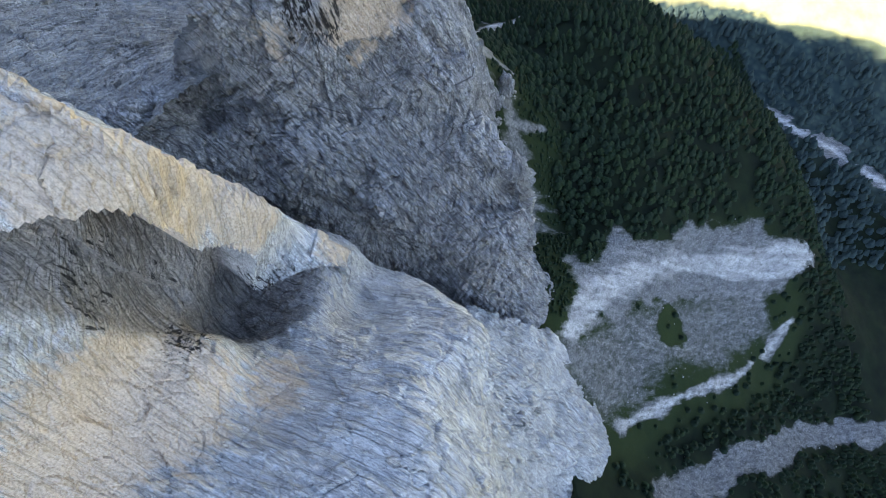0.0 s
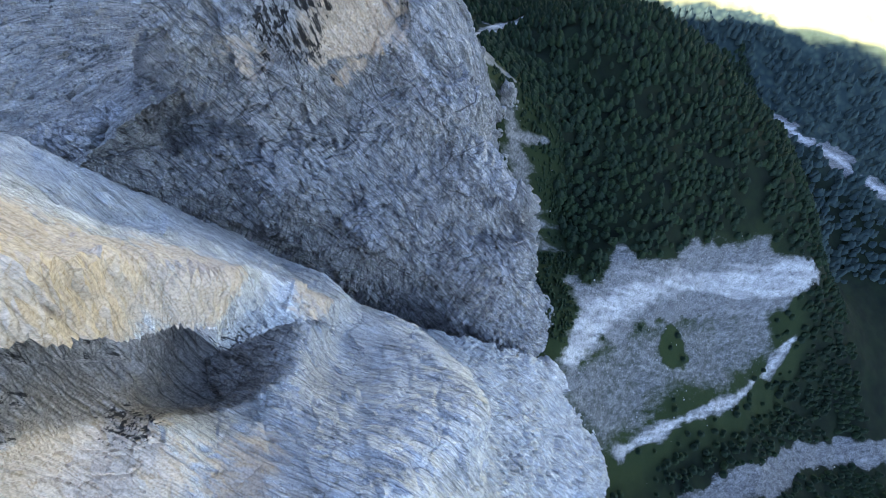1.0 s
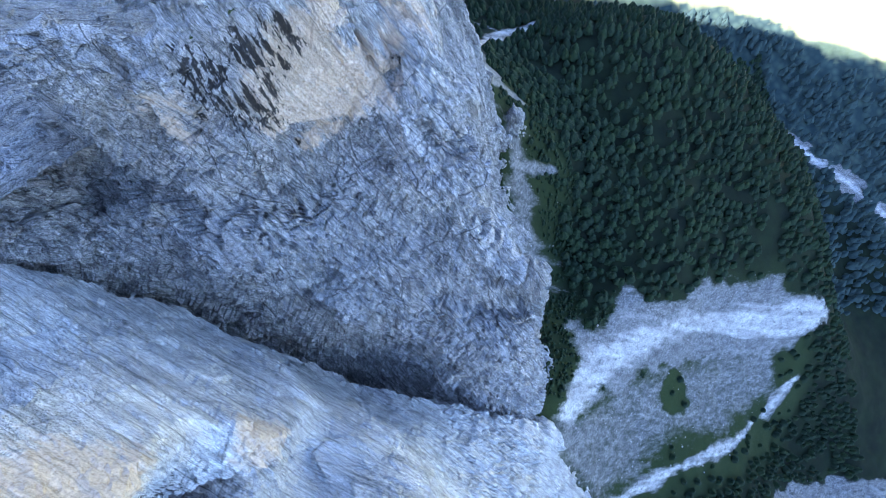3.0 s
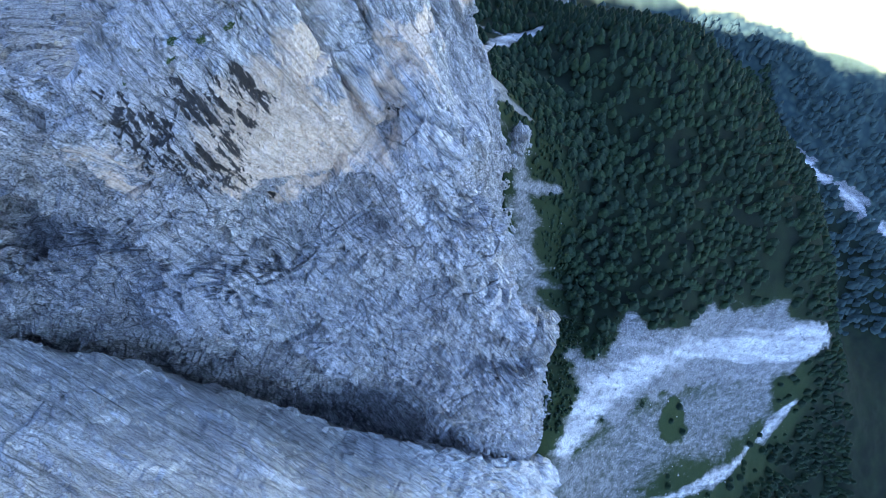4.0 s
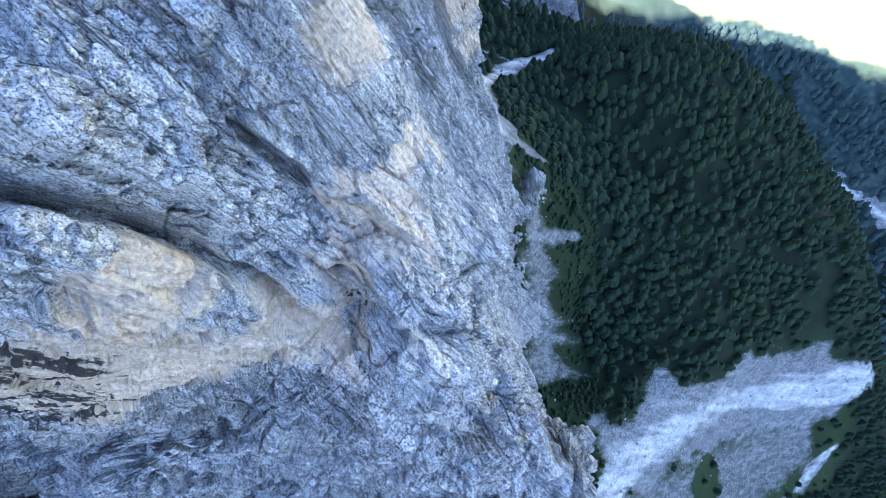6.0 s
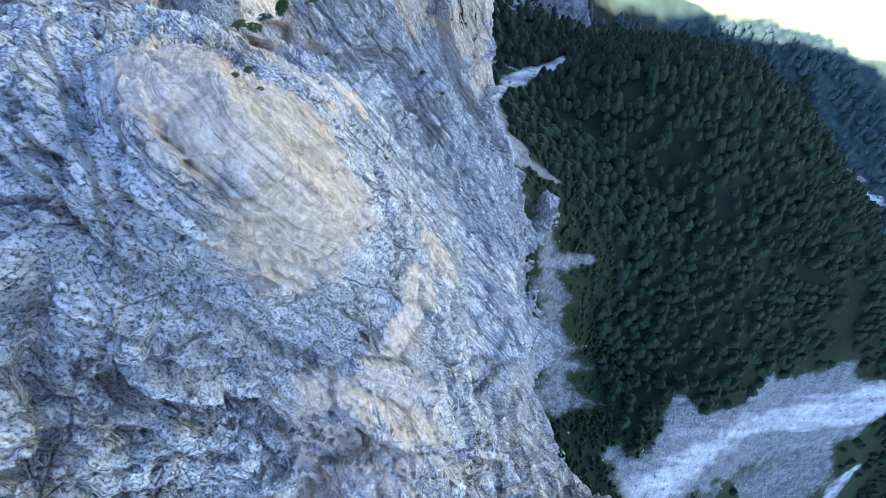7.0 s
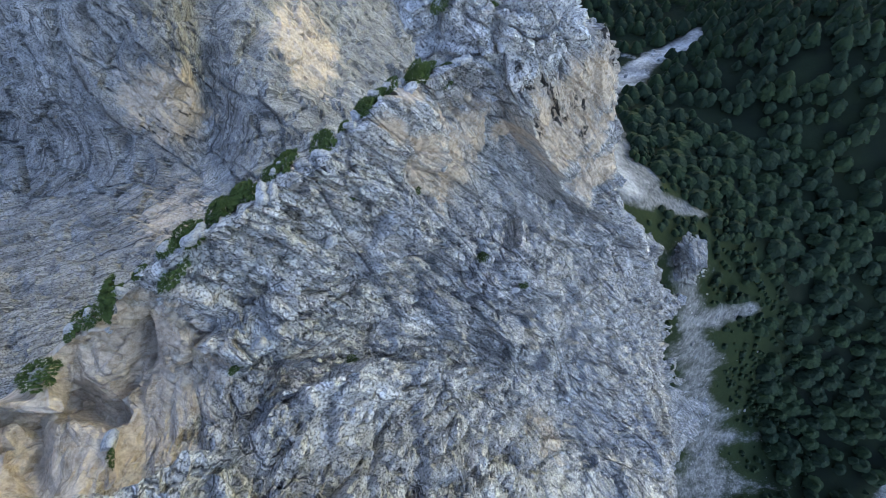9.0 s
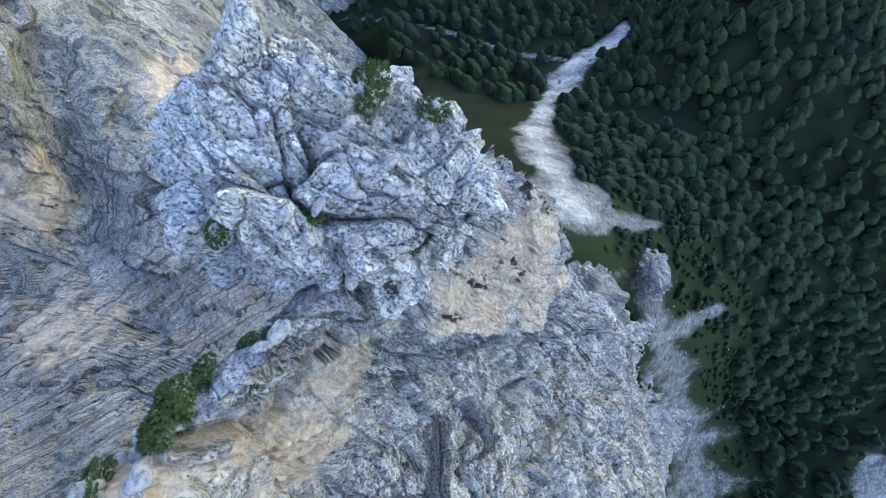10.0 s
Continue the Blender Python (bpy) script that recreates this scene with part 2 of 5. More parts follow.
    dirt_and_shade = mix(nt, 1.0, dirt_and_shade, mix(nt, cracked, (0, 0, 0, 1), cracks), "LIGHTEN")
    dirt_and_shade = mix(nt, mix(nt, 0.85, (0, 0, 0, 1), warm_f), dirt_and_shade, (0, 0, 0, 1))
    base = mix(nt, mix(nt, 0.85, (0, 0, 0, 1), dirt_and_shade), base, (0.05, 0.05, 0.052, 1))
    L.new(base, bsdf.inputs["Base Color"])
    bsdf.inputs["Roughness"].default_value = 0.92
    bsdf.inputs["Specular IOR Level"].default_value = 0.2
    b0 = node(nt, "ShaderNodeBump", Height=mix(nt, 0.6, grain.outputs[0], pits.outputs[0]), Distance=0.10, Strength=1.0)
    b1 = node(nt, "ShaderNodeBump", Height=fine.outputs[0], Distance=0.3, Strength=1.0, Normal=b0.outputs[0])
    b2 = node(nt, "ShaderNodeBump", Height=mix(nt, 0.5, mix(nt, 0.35, k2, k3), lam.outputs[0]), Distance=0.35 * break_, Strength=1.0, Normal=b1.outputs[0])
    b2 = node(nt, "ShaderNodeBump", Height=mix(nt, 0.4, w1, w2), Distance=0.5, Strength=1.0, Normal=b2.outputs[0])
    b3 = node(nt, "ShaderNodeBump", Height=dirt_and_shade, Distance=0.2, Strength=1.0, Normal=b2.outputs[0])
    b3.invert = True
    L.new(b3.outputs[0], bsdf.inputs["Normal"])
    return m


def ground_material():
    """Forest floor, short grass and pale scree, told apart by the ground's own cover."""
    m, nt, bsdf = paint("valley_ground")
    L = nt.links
    obj = coords(nt)
    fine = node(nt, "ShaderNodeTexNoise", Vector=obj, Scale=0.9, Detail=6.0, Roughness=0.7)
    mid = node(nt, "ShaderNodeTexNoise", Vector=obj, Scale=0.06, Detail=5.0, Roughness=0.6)
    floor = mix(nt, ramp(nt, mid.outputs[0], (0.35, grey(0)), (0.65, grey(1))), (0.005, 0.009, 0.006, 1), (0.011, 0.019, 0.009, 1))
    at = {}
    for k in ("scree", "grass", "wood", "sunlit_meadow", "flow", "fan"):
        a = nt.nodes.new("ShaderNodeAttribute")
        a.attribute_name = k
        at[k] = a.outputs["Fac"]
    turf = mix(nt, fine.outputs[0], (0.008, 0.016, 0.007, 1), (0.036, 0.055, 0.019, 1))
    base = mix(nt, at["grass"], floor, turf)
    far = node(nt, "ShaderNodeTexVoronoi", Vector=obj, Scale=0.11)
    # far wood: green made paler and bluer, distance haze put into the colour
    hazy_woods = mix(nt, ramp(nt, far.outputs[0], (0.1, grey(0)), (0.7, grey(1))), (0.045, 0.07, 0.06, 1), (0.018, 0.034, 0.036, 1))
    base = mix(nt, at["wood"], base, hazy_woods)
    # yellow grass, coloured extra pale so the sunlit slope looks bright
    base = mix(nt, at["sunlit_meadow"], base, mix(nt, mid.outputs[0], (0.28, 0.29, 0.10, 1), (0.56, 0.50, 0.26, 1)))
    patch = node(nt, "ShaderNodeTexNoise", Vector=coords(nt, (0.13, 0.30, 0.2), (0, 0, 8)), Scale=1.0, Detail=9.0, Roughness=0.76)
    vor = node(nt, "ShaderNodeTexVoronoi", Vector=obj, Scale=1.3)
    stone = mix(nt, vor.outputs["Color"], (0.08, 0.085, 0.09, 1), (0.24, 0.242, 0.245, 1))
    stone = mix(nt, ramp(nt, at["flow"], (0.40, grey(0)), (0.85, grey(0.9))), stone, (0.50, 0.50, 0.498, 1))
    stone = mix(nt, 0.6, stone, ramp(nt, patch.outputs[0], (0.36, grey(0.45)), (0.62, grey(1.5))), "MULTIPLY")
    stone = mix(nt, ramp(nt, fine.outputs[0], (0.35, grey(0.5)), (0.6, grey(0))), stone, (0.05, 0.053, 0.057, 1))
    sf = ramp(nt, madd(nt, patch.outputs[0], 0.75, madd(nt, at["scree"], 0.5, 0.0)), (0.54, grey(0)), (0.84, grey(1)))
    fan = ramp(nt, madd(nt, patch.outputs[0], 0.8, madd(nt, at["fan"], 0.45, 0.0)), (0.62, grey(0)), (0.86, grey(0.95)))
    base = mix(nt, mix(nt, 1.0, sf, fan, "LIGHTEN"), base, stone)
    L.new(base, bsdf.inputs["Base Color"])
    bsdf.inputs["Roughness"].default_value = 0.95
    bsdf.inputs["Specular IOR Level"].default_value = 0.15
    b = node(nt, "ShaderNodeBump", Height=fine.outputs[0], Distance=0.3, Strength=0.8)
    L.new(b.outputs[0], bsdf.inputs["Normal"])
    return m


def leaf_material(name, low, high):
    m, nt, bsdf = paint(name)
    isl = nt.nodes.new("ShaderNodeNewGeometry")
    n = node(nt, "ShaderNodeTexNoise", Vector=coords(nt), Scale=1.3, Detail=3.0)
    f = mix(nt, 0.5, isl.outputs["Random Per Island"], n.outputs[0])
    nt.links.new(mix(nt, f, (*low, 1), (*high, 1)), bsdf.inputs["Base Color"])
    bsdf.inputs["Roughness"].default_value = 0.85
    bsdf.inputs["Specular IOR Level"].default_value = 0.15
    return m


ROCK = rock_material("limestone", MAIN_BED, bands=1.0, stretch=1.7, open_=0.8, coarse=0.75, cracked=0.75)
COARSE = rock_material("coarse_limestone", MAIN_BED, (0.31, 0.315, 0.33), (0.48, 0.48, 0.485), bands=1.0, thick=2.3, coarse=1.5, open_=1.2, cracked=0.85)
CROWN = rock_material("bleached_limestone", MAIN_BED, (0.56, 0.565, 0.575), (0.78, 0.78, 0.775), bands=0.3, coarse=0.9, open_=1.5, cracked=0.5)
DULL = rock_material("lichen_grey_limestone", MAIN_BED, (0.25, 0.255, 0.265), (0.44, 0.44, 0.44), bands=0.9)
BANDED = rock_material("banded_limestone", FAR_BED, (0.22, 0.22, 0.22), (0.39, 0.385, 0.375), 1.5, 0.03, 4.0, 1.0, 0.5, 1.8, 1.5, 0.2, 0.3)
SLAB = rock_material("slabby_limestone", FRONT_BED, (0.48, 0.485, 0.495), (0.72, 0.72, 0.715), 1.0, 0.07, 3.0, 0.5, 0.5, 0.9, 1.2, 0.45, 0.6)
GROUND = ground_material()
SPRUCE = leaf_material("spruce_needles", (0.005, 0.012, 0.009), (0.024, 0.044, 0.024))
LARCH = leaf_material("larch_needles", (0.006, 0.016, 0.009), (0.029, 0.051, 0.023))
# needles of the far trees, with the valley's haze mixed into their colour
HAZY_WOOD = leaf_material("hazy_wood_needles", (0.020, 0.040, 0.046), (0.050, 0.078, 0.072))
PINE = leaf_material("mountain_pine_needles", (0.03, 0.055, 0.018), (0.085, 0.12, 0.035))
PEBBLE, _nt, _b = paint("scree_stone")
_g = _nt.nodes.new("ShaderNodeNewGeometry")
_n = node(_nt, "ShaderNodeTexNoise", Vector=coords(_nt), Scale=3.0, Detail=4.0)
_nt.links.new(mix(_nt, mix(_nt, 0.5, _g.outputs["Random Per Island"], _n.outputs[0]), (0.10, 0.105, 0.11, 1), (0.32, 0.32, 0.315, 1)), _b.inputs["Base Color"])
_b.inputs["Roughness"].default_value = 0.9
BOULDER, _nt, _b = paint("boulder_limestone")
_n = node(_nt, "ShaderNodeTexNoise", Vector=coords(_nt), Scale=2.2, Detail=8.0, Roughness=0.7)
_o = _nt.nodes.new("ShaderNodeObjectInfo")
_c = ramp(_nt, _n.outputs[0], (0.36, (0.16, 0.163, 0.17)), (0.46, (0.36, 0.36, 0.365)), (0.62, (0.54, 0.54, 0.535)))
_nt.links.new(mix(_nt, 0.5, _c, ramp(_nt, _o.outputs["Random"], (0, grey(0.7)), (1, grey(1.1))), "MULTIPLY"), _b.inputs["Base Color"])
_b.inputs["Roughness"].default_value = 0.92
_nt.links.new(node(_nt, "ShaderNodeBump", Height=_n.outputs[0], Distance=0.25, Strength=0.8).outputs[0], _b.inputs["Normal"])
BARK, _nt, _b = paint("bark")
_n = node(_nt, "ShaderNodeTexNoise", Vector=coords(_nt, (3, 3, 0.6)), Scale=2.0, Detail=4.0)
_nt.links.new(mix(_nt, _n.outputs[0], (0.05, 0.038, 0.028, 1), (0.13, 0.10, 0.075, 1)), _b.inputs["Base Color"])

# ---- the rock: each face is a net of depths, seen along its own outward way ----
def frame_of(out, along):
    out, along = Vector(out).normalized(), Vector(along).normalized()
    return np.array([along, out.cross(along), out])


MAIN_AXES = frame_of((0.45, -0.45, 0.77), (1, 1, 0))
FRONT_AXES = frame_of((0.8, 0.0, 0.6), (0, 1, 0))

MAIN = []
MAIN.append([-130.1, -131.2, -132.1, -132.7, -132.9, -132.6, -131.5, -129.6, -126.8, -123.1, -118.3, -112.5, -105.6, -97.6, -88.6, -78.7, -68.2, -57.4, -46.4, -35.1, -23.6, -12.1, -0.8, 9.9, 19.9])
MAIN.append([-117.8, -119.0, -120.2, -121.1, -121.7, -121.7, -121.1, -119.5, -117.0, -113.5, -108.9, -103.1, -96.4, -88.7, -80.0, -70.5, -60.4, -50.0, -39.6, -28.8, -17.2, -5.3, 5.7, 14.7, 22.4])
MAIN.append([-105.3, -106.9, -108.3, -109.5, -110.5, -110.9, -110.7, -109.4, -107.2, -103.9, -99.3, -93.8, -87.1, -79.7, -71.2, -62.1, -52.3, -42.4, -32.7, -23.2, -10.8, 2.5, 13.1, 19.5, 23.4])
MAIN.append([-93.0, -94.6, -96.2, -97.8, -99.1, -100.1, -100.3, -99.5, -97.5, -94.3, -89.8, -84.2, -77.6, -70.2, -62.2, -53.4, -44.1, -34.6, -25.9, -18.8, -4.0, 12.5, 22.1, 23.6, 21.0])
MAIN.append([-80.7, -82.3, -84.0, -85.9, -87.8, -89.2, -90.0, -89.7, -88.0, -84.8, -80.2, -74.3, -67.5, -60.1, -52.3, -44.2, -35.6, -26.7, -19.4, -13.3, 5.4, 25.6, 32.6, 25.6, 13.5])
MAIN.append([-68.7, -70.2, -72.0, -74.0, -76.2, -78.3, -79.8, -80.0, -78.7, -75.4, -70.4, -64.0, -56.6, -48.9, -41.3, -33.8, -26.1, -17.5, -7.8, 0.8, 17.6, 37.7, 41.3, 23.2, 0.3])
MAIN.append([-57.3, -58.5, -59.9, -61.9, -64.4, -67.0, -69.4, -70.4, -69.7, -66.3, -60.5, -52.9, -44.6, -36.4, -28.5, -20.9, -13.7, -7.5, 1.8, 12.0, 20.0, 28.5, 36.2, 16.5, -12.6])
MAIN.append([-46.9, -47.4, -48.2, -49.8, -52.2, -55.4, -58.8, -60.8, -60.6, -57.3, -50.4, -41.0, -31.1, -22.2, -14.4, -5.6, 5.5, 13.0, 15.5, 22.3, 23.2, 1.3, 18.0, 12.1, -16.9])
MAIN.append([-37.9, -37.3, -37.2, -37.9, -39.9, -43.5, -47.9, -50.6, -51.3, -48.2, -39.9, -28.1, -15.8, -6.5, -0.5, 7.6, 22.6, 32.6, 28.1, 26.8, 27.4, 15.0, 38.2, 23.7, -20.9])
MAIN.append([-30.6, -28.9, -27.3, -26.8, -27.6, -31.1, -37.1, -38.8, -40.2, -37.8, -28.4, -14.1, 1.3, 11.1, 12.2, 14.3, 34.8, 46.8, 35.4, 30.4, 23.0, 40.4, 78.3, 43.8, -21.8])
MAIN.append([-25.6, -22.4, -19.4, -16.9, -15.5, -16.5, -19.8, -20.6, -23.9, -23.3, -14.0, -0.6, 15.1, 26.3, 26.5, 20.3, 39.1, 41.2, 35.2, 46.9, 49.9, 71.7, 87.9, 52.8, -4.6])
MAIN.append([-23.0, -18.8, -14.2, -9.6, -5.2, -1.8, 1.2, 4.0, 3.1, 3.1, 5.6, 7.5, 14.0, 25.0, 32.8, 30.3, 39.0, 35.1, 51.8, 74.0, 76.4, 75.9, 72.5, 52.2, 16.3])
MAIN.append([-23.2, -18.1, -12.4, -6.0, 0.8, 7.3, 14.9, 24.4, 31.7, 35.2, 26.1, 19.8, 24.0, 32.8, 34.2, 42.1, 54.8, 38.2, 53.0, 88.3, 100.7, 89.9, 76.1, 57.9, 34.1])
MAIN.append([-26.0, -20.8, -14.8, -7.5, 1.2, 7.9, 16.2, 28.8, 38.0, 38.7, 27.3, 44.2, 50.3, 59.0, 55.8, 75.8, 81.0, 73.2, 77.2, 97.4, 105.9, 97.6, 82.4, 65.9, 48.7])
MAIN.append([-31.2, -26.8, -21.8, -15.9, -9.3, -4.4, 3.3, 18.0, 30.6, 35.0, 39.8, 63.2, 59.2, 66.3, 67.1, 83.4, 78.3, 98.7, 91.2, 79.7, 88.9, 90.9, 81.3, 70.3, 58.9])
MAIN.append([-38.3, -35.2, -32.0, -29.2, -26.9, -25.3, -20.3, -5.5, 10.8, 18.9, 23.5, 27.4, 29.7, 36.5, 35.4, 44.6, 64.2, 62.2, 81.8, 89.1, 112.8, 82.2, 72.5, 69.4, 64.2])
MAIN.append([-46.6, -44.5, -43.0, -42.3, -42.8, -43.8, -42.2, -30.2, -13.8, -3.1, 2.4, 5.1, 9.7, 15.6, 20.2, 38.7, 75.3, 52.2, 69.9, 68.1, 68.9, 46.4, 60.9, 65.7, 64.8])
MAIN.append([-55.0, -53.6, -52.9, -53.2, -54.0, -54.6, -52.0, -43.3, -31.6, -22.1, -15.7, -10.8, -3.8, 5.8, 18.5, 35.1, 41.7, 34.8, 35.7, 41.7, 48.6, 65.3, 65.9, 63.0, 60.7])
MAIN.append([-62.9, -61.9, -61.3, -61.2, -60.9, -59.5, -55.5, -48.5, -42.0, -35.4, -29.3, -22.8, -14.1, -2.1, 12.8, 25.8, 29.6, 38.5, 40.8, 53.0, 46.0, 57.1, 55.5, 54.4, 52.5])
MAIN.append([-70.4, -69.2, -68.1, -67.0, -65.1, -61.8, -56.9, -51.6, -48.3, -44.0, -38.5, -31.9, -22.7, -11.0, 1.5, 9.2, 13.2, 17.2, 20.6, 25.7, 36.1, 56.3, 49.0, 45.4, 42.3])
MAIN.append([-77.1, -75.4, -73.5, -71.2, -67.9, -63.3, -58.6, -55.6, -53.5, -49.8, -43.9, -38.4, -30.2, -20.0, -11.6, -4.9, 8.1, 14.8, 23.1, 38.4, 55.6, 59.8, 45.1, 36.3, 31.0])
MAIN.append([-83.3, -80.8, -78.1, -75.0, -71.0, -66.1, -61.8, -60.3, -59.0, -54.3, -45.1, -42.1, -34.2, -21.4, -18.7, -11.8, 1.0, 9.3, 16.2, 23.3, 28.3, 30.3, 27.6, 22.9, 18.4])
MAIN.append([-88.7, -85.8, -82.5, -78.9, -74.9, -71.1, -68.3, -67.4, -66.1, -60.4, -45.8, -39.0, -30.0, -16.8, -13.7, -10.4, -3.8, 1.8, 5.6, 7.8, 8.6, 9.1, 8.7, 6.8, 4.2])
MAIN.append([-93.9, -90.5, -86.8, -83.1, -79.6, -76.9, -75.5, -75.2, -73.6, -67.4, -52.1, -36.6, -22.8, -11.9, -8.6, -8.0, -6.9, -5.9, -5.8, -7.0, -8.7, -9.5, -9.6, -10.0, -11.0])
FRONT = []
FRONT.append([-20.8, -20.7, -20.6, -20.5, -20.4, -20.3, -20.0, -19.6, -18.9, -17.8, -16.0, -13.5, -10.3, -6.5, -2.1, 2.7, 7.8, 13.3, 19.4, 25.9, 33.1, 40.6, 48.5, 56.3, 63.6, 70.0, 75.0, 77.9, 77.7, 73.6, 65.5, 54.0, 40.7, 27.2, 15.6, 6.1, -0.5, -4.7, -6.7, -7.6])
FRONT.append([-19.0, -18.6, -18.3, -18.0, -17.6, -17.1, -16.5, -15.9, -15.0, -13.8, -12.1, -9.5, -6.2, -2.5, 1.7, 6.0, 10.5, 15.0, 20.1, 25.7, 32.1, 39.2, 46.9, 54.8, 62.4, 69.3, 74.9, 78.7, 79.7, 76.3, 67.4, 54.4, 40.0, 27.4, 17.6, 10.7, 6.8, 5.6, 6.0, 7.2])
FRONT.append([-17.2, -16.7, -16.1, -15.5, -14.8, -14.0, -13.1, -12.1, -11.0, -9.7, -8.0, -5.4, -2.1, 1.7, 5.7, 9.5, 13.3, 17.1, 20.9, 25.3, 30.8, 37.5, 45.2, 53.4, 61.5, 68.8, 74.7, 79.2, 81.8, 79.8, 69.5, 53.5, 38.5, 27.3, 19.6, 15.5, 14.7, 16.5, 19.6, 22.9])
FRONT.append([-15.5, -14.7, -13.9, -13.0, -12.1, -11.0, -9.7, -8.3, -6.8, -5.2, -3.6, -1.0, 2.3, 6.1, 9.8, 13.4, 16.7, 19.4, 21.8, 24.7, 29.2, 35.4, 43.0, 51.9, 60.8, 68.6, 74.4, 78.6, 82.9, 83.7, 70.5, 49.4, 36.0, 28.0, 22.1, 20.7, 23.9, 29.1, 34.7, 39.6])
FRONT.append([-13.8, -12.8, -11.8, -10.7, -9.5, -8.1, -6.5, -4.6, -2.6, -0.3, 1.8, 4.2, 7.1, 10.6, 14.3, 17.8, 20.9, 22.9, 23.1, 23.8, 27.5, 33.0, 40.5, 50.3, 60.8, 69.9, 75.6, 77.7, 81.4, 84.4, 65.6, 40.1, 34.9, 33.2, 25.2, 26.1, 35.9, 44.8, 51.5, 56.5])
FRONT.append([-12.1, -11.0, -9.8, -8.5, -7.1, -5.5, -3.6, -1.4, 1.3, 4.4, 7.2, 9.3, 11.8, 15.0, 18.7, 22.4, 26.0, 28.2, 26.1, 23.2, 26.1, 30.8, 37.9, 48.6, 60.9, 72.2, 80.2, 82.4, 82.9, 77.7, 55.4, 37.5, 41.4, 46.8, 28.0, 33.5, 55.5, 64.8, 69.6, 72.2])
FRONT.append([-10.4, -9.1, -7.8, -6.3, -4.8, -3.1, -1.1, 1.3, 4.2, 7.5, 10.6, 13.1, 15.7, 18.8, 22.3, 26.6, 31.6, 34.9, 32.0, 26.7, 26.2, 29.2, 36.1, 46.8, 59.7, 73.0, 84.5, 91.5, 79.5, 53.1, 47.9, 36.2, 39.8, 54.7, 32.8, 55.4, 91.6, 88.5, 86.3, 84.4])
FRONT.append([-8.6, -7.2, -5.8, -4.3, -2.6, -0.9, 1.2, 3.6, 6.3, 9.6, 12.8, 15.6, 18.5, 21.4, 24.5, 28.2, 32.0, 32.6, 31.1, 27.2, 25.1, 27.2, 33.4, 43.1, 55.5, 67.8, 74.7, 68.3, 42.2, 34.4, 47.9, 20.9, 8.7, 31.2, 44.2, 79.4, 116.2, 105.9, 96.9, 90.9])
FRONT.append([-6.8, -5.3, -3.8, -2.2, -0.5, 1.3, 3.3, 5.5, 8.1, 11.2, 14.4, 17.4, 20.2, 22.9, 25.3, 27.2, 27.7, 25.4, 25.4, 24.0, 22.3, 24.3, 29.0, 36.3, 46.6, 57.9, 62.3, 51.1, 32.8, 40.7, 50.1, 24.7, 22.6, 74.9, 95.1, 92.4, 104.4, 101.0, 95.0, 89.8])
FRONT.append([-5.0, -3.4, -1.8, -0.1, 1.6, 3.4, 5.4, 7.6, 10.0, 12.8, 15.7, 18.6, 21.2, 23.6, 25.4, 26.2, 25.5, 22.8, 22.2, 20.8, 19.1, 20.5, 23.1, 26.4, 33.0, 44.7, 53.7, 45.8, 33.2, 48.5, 60.1, 50.4, 56.4, 89.2, 81.7, 66.6, 74.9, 80.6, 81.8, 80.9])
FRONT.append([-3.1, -1.5, 0.2, 1.9, 3.6, 5.5, 7.5, 9.6, 11.9, 14.4, 17.0, 19.7, 21.9, 23.8, 25.0, 25.3, 24.5, 22.6, 20.6, 17.8, 14.4, 11.6, 9.5, 9.1, 14.3, 25.2, 36.8, 37.5, 39.0, 55.0, 56.7, 54.0, 55.4, 61.2, 50.6, 42.6, 50.3, 58.8, 63.8, 66.4])
FRONT.append([-1.2, 0.5, 2.2, 3.9, 5.7, 7.5, 9.5, 11.6, 13.7, 15.9, 18.3, 20.4, 22.3, 23.6, 24.3, 24.2, 23.1, 21.1, 18.4, 15.0, 10.2, 4.3, -1.3, -4.5, -2.2, 2.4, 7.0, 17.5, 37.0, 55.9, 51.5, 46.4, 43.2, 39.0, 28.4, 27.2, 36.1, 41.7, 46.1, 49.4])
FRONT.append([0.8, 2.5, 4.2, 6.0, 7.7, 9.6, 11.4, 13.5, 15.4, 17.4, 19.3, 21.1, 22.4, 23.2, 23.5, 22.8, 21.4, 19.0, 15.8, 11.8, 6.4, 0.2, -5.7, -9.2, -9.3, -8.2, -7.0, -2.1, 6.6, 21.1, 28.9, 33.5, 35.6, 31.3, 25.1, 30.0, 31.9, 29.4, 30.8, 32.8])
FRONT.append([2.7, 4.5, 6.2, 8.0, 9.8, 11.5, 13.4, 15.3, 17.0, 18.7, 20.3, 21.5, 22.5, 22.8, 22.5, 21.4, 19.5, 16.8, 13.2, 8.8, 3.7, -1.7, -6.2, -8.9, -9.1, -8.0, -7.4, -12.7, -22.9, -16.4, 0.3, 14.7, 24.1, 25.5, 24.9, 27.7, 24.5, 19.9, 18.7, 18.4])
FRONT.append([4.7, 6.5, 8.2, 10.0, 11.7, 13.5, 15.2, 17.0, 18.5, 19.9, 21.1, 21.9, 22.4, 22.2, 21.4, 19.9, 17.5, 14.5, 10.8, 6.6, 2.2, -2.0, -5.1, -6.7, -6.3, -5.2, -5.9, -15.5, -31.4, -32.9, -20.4, -4.5, 8.8, 16.0, 19.2, 20.6, 17.2, 12.4, 8.8, 6.2])
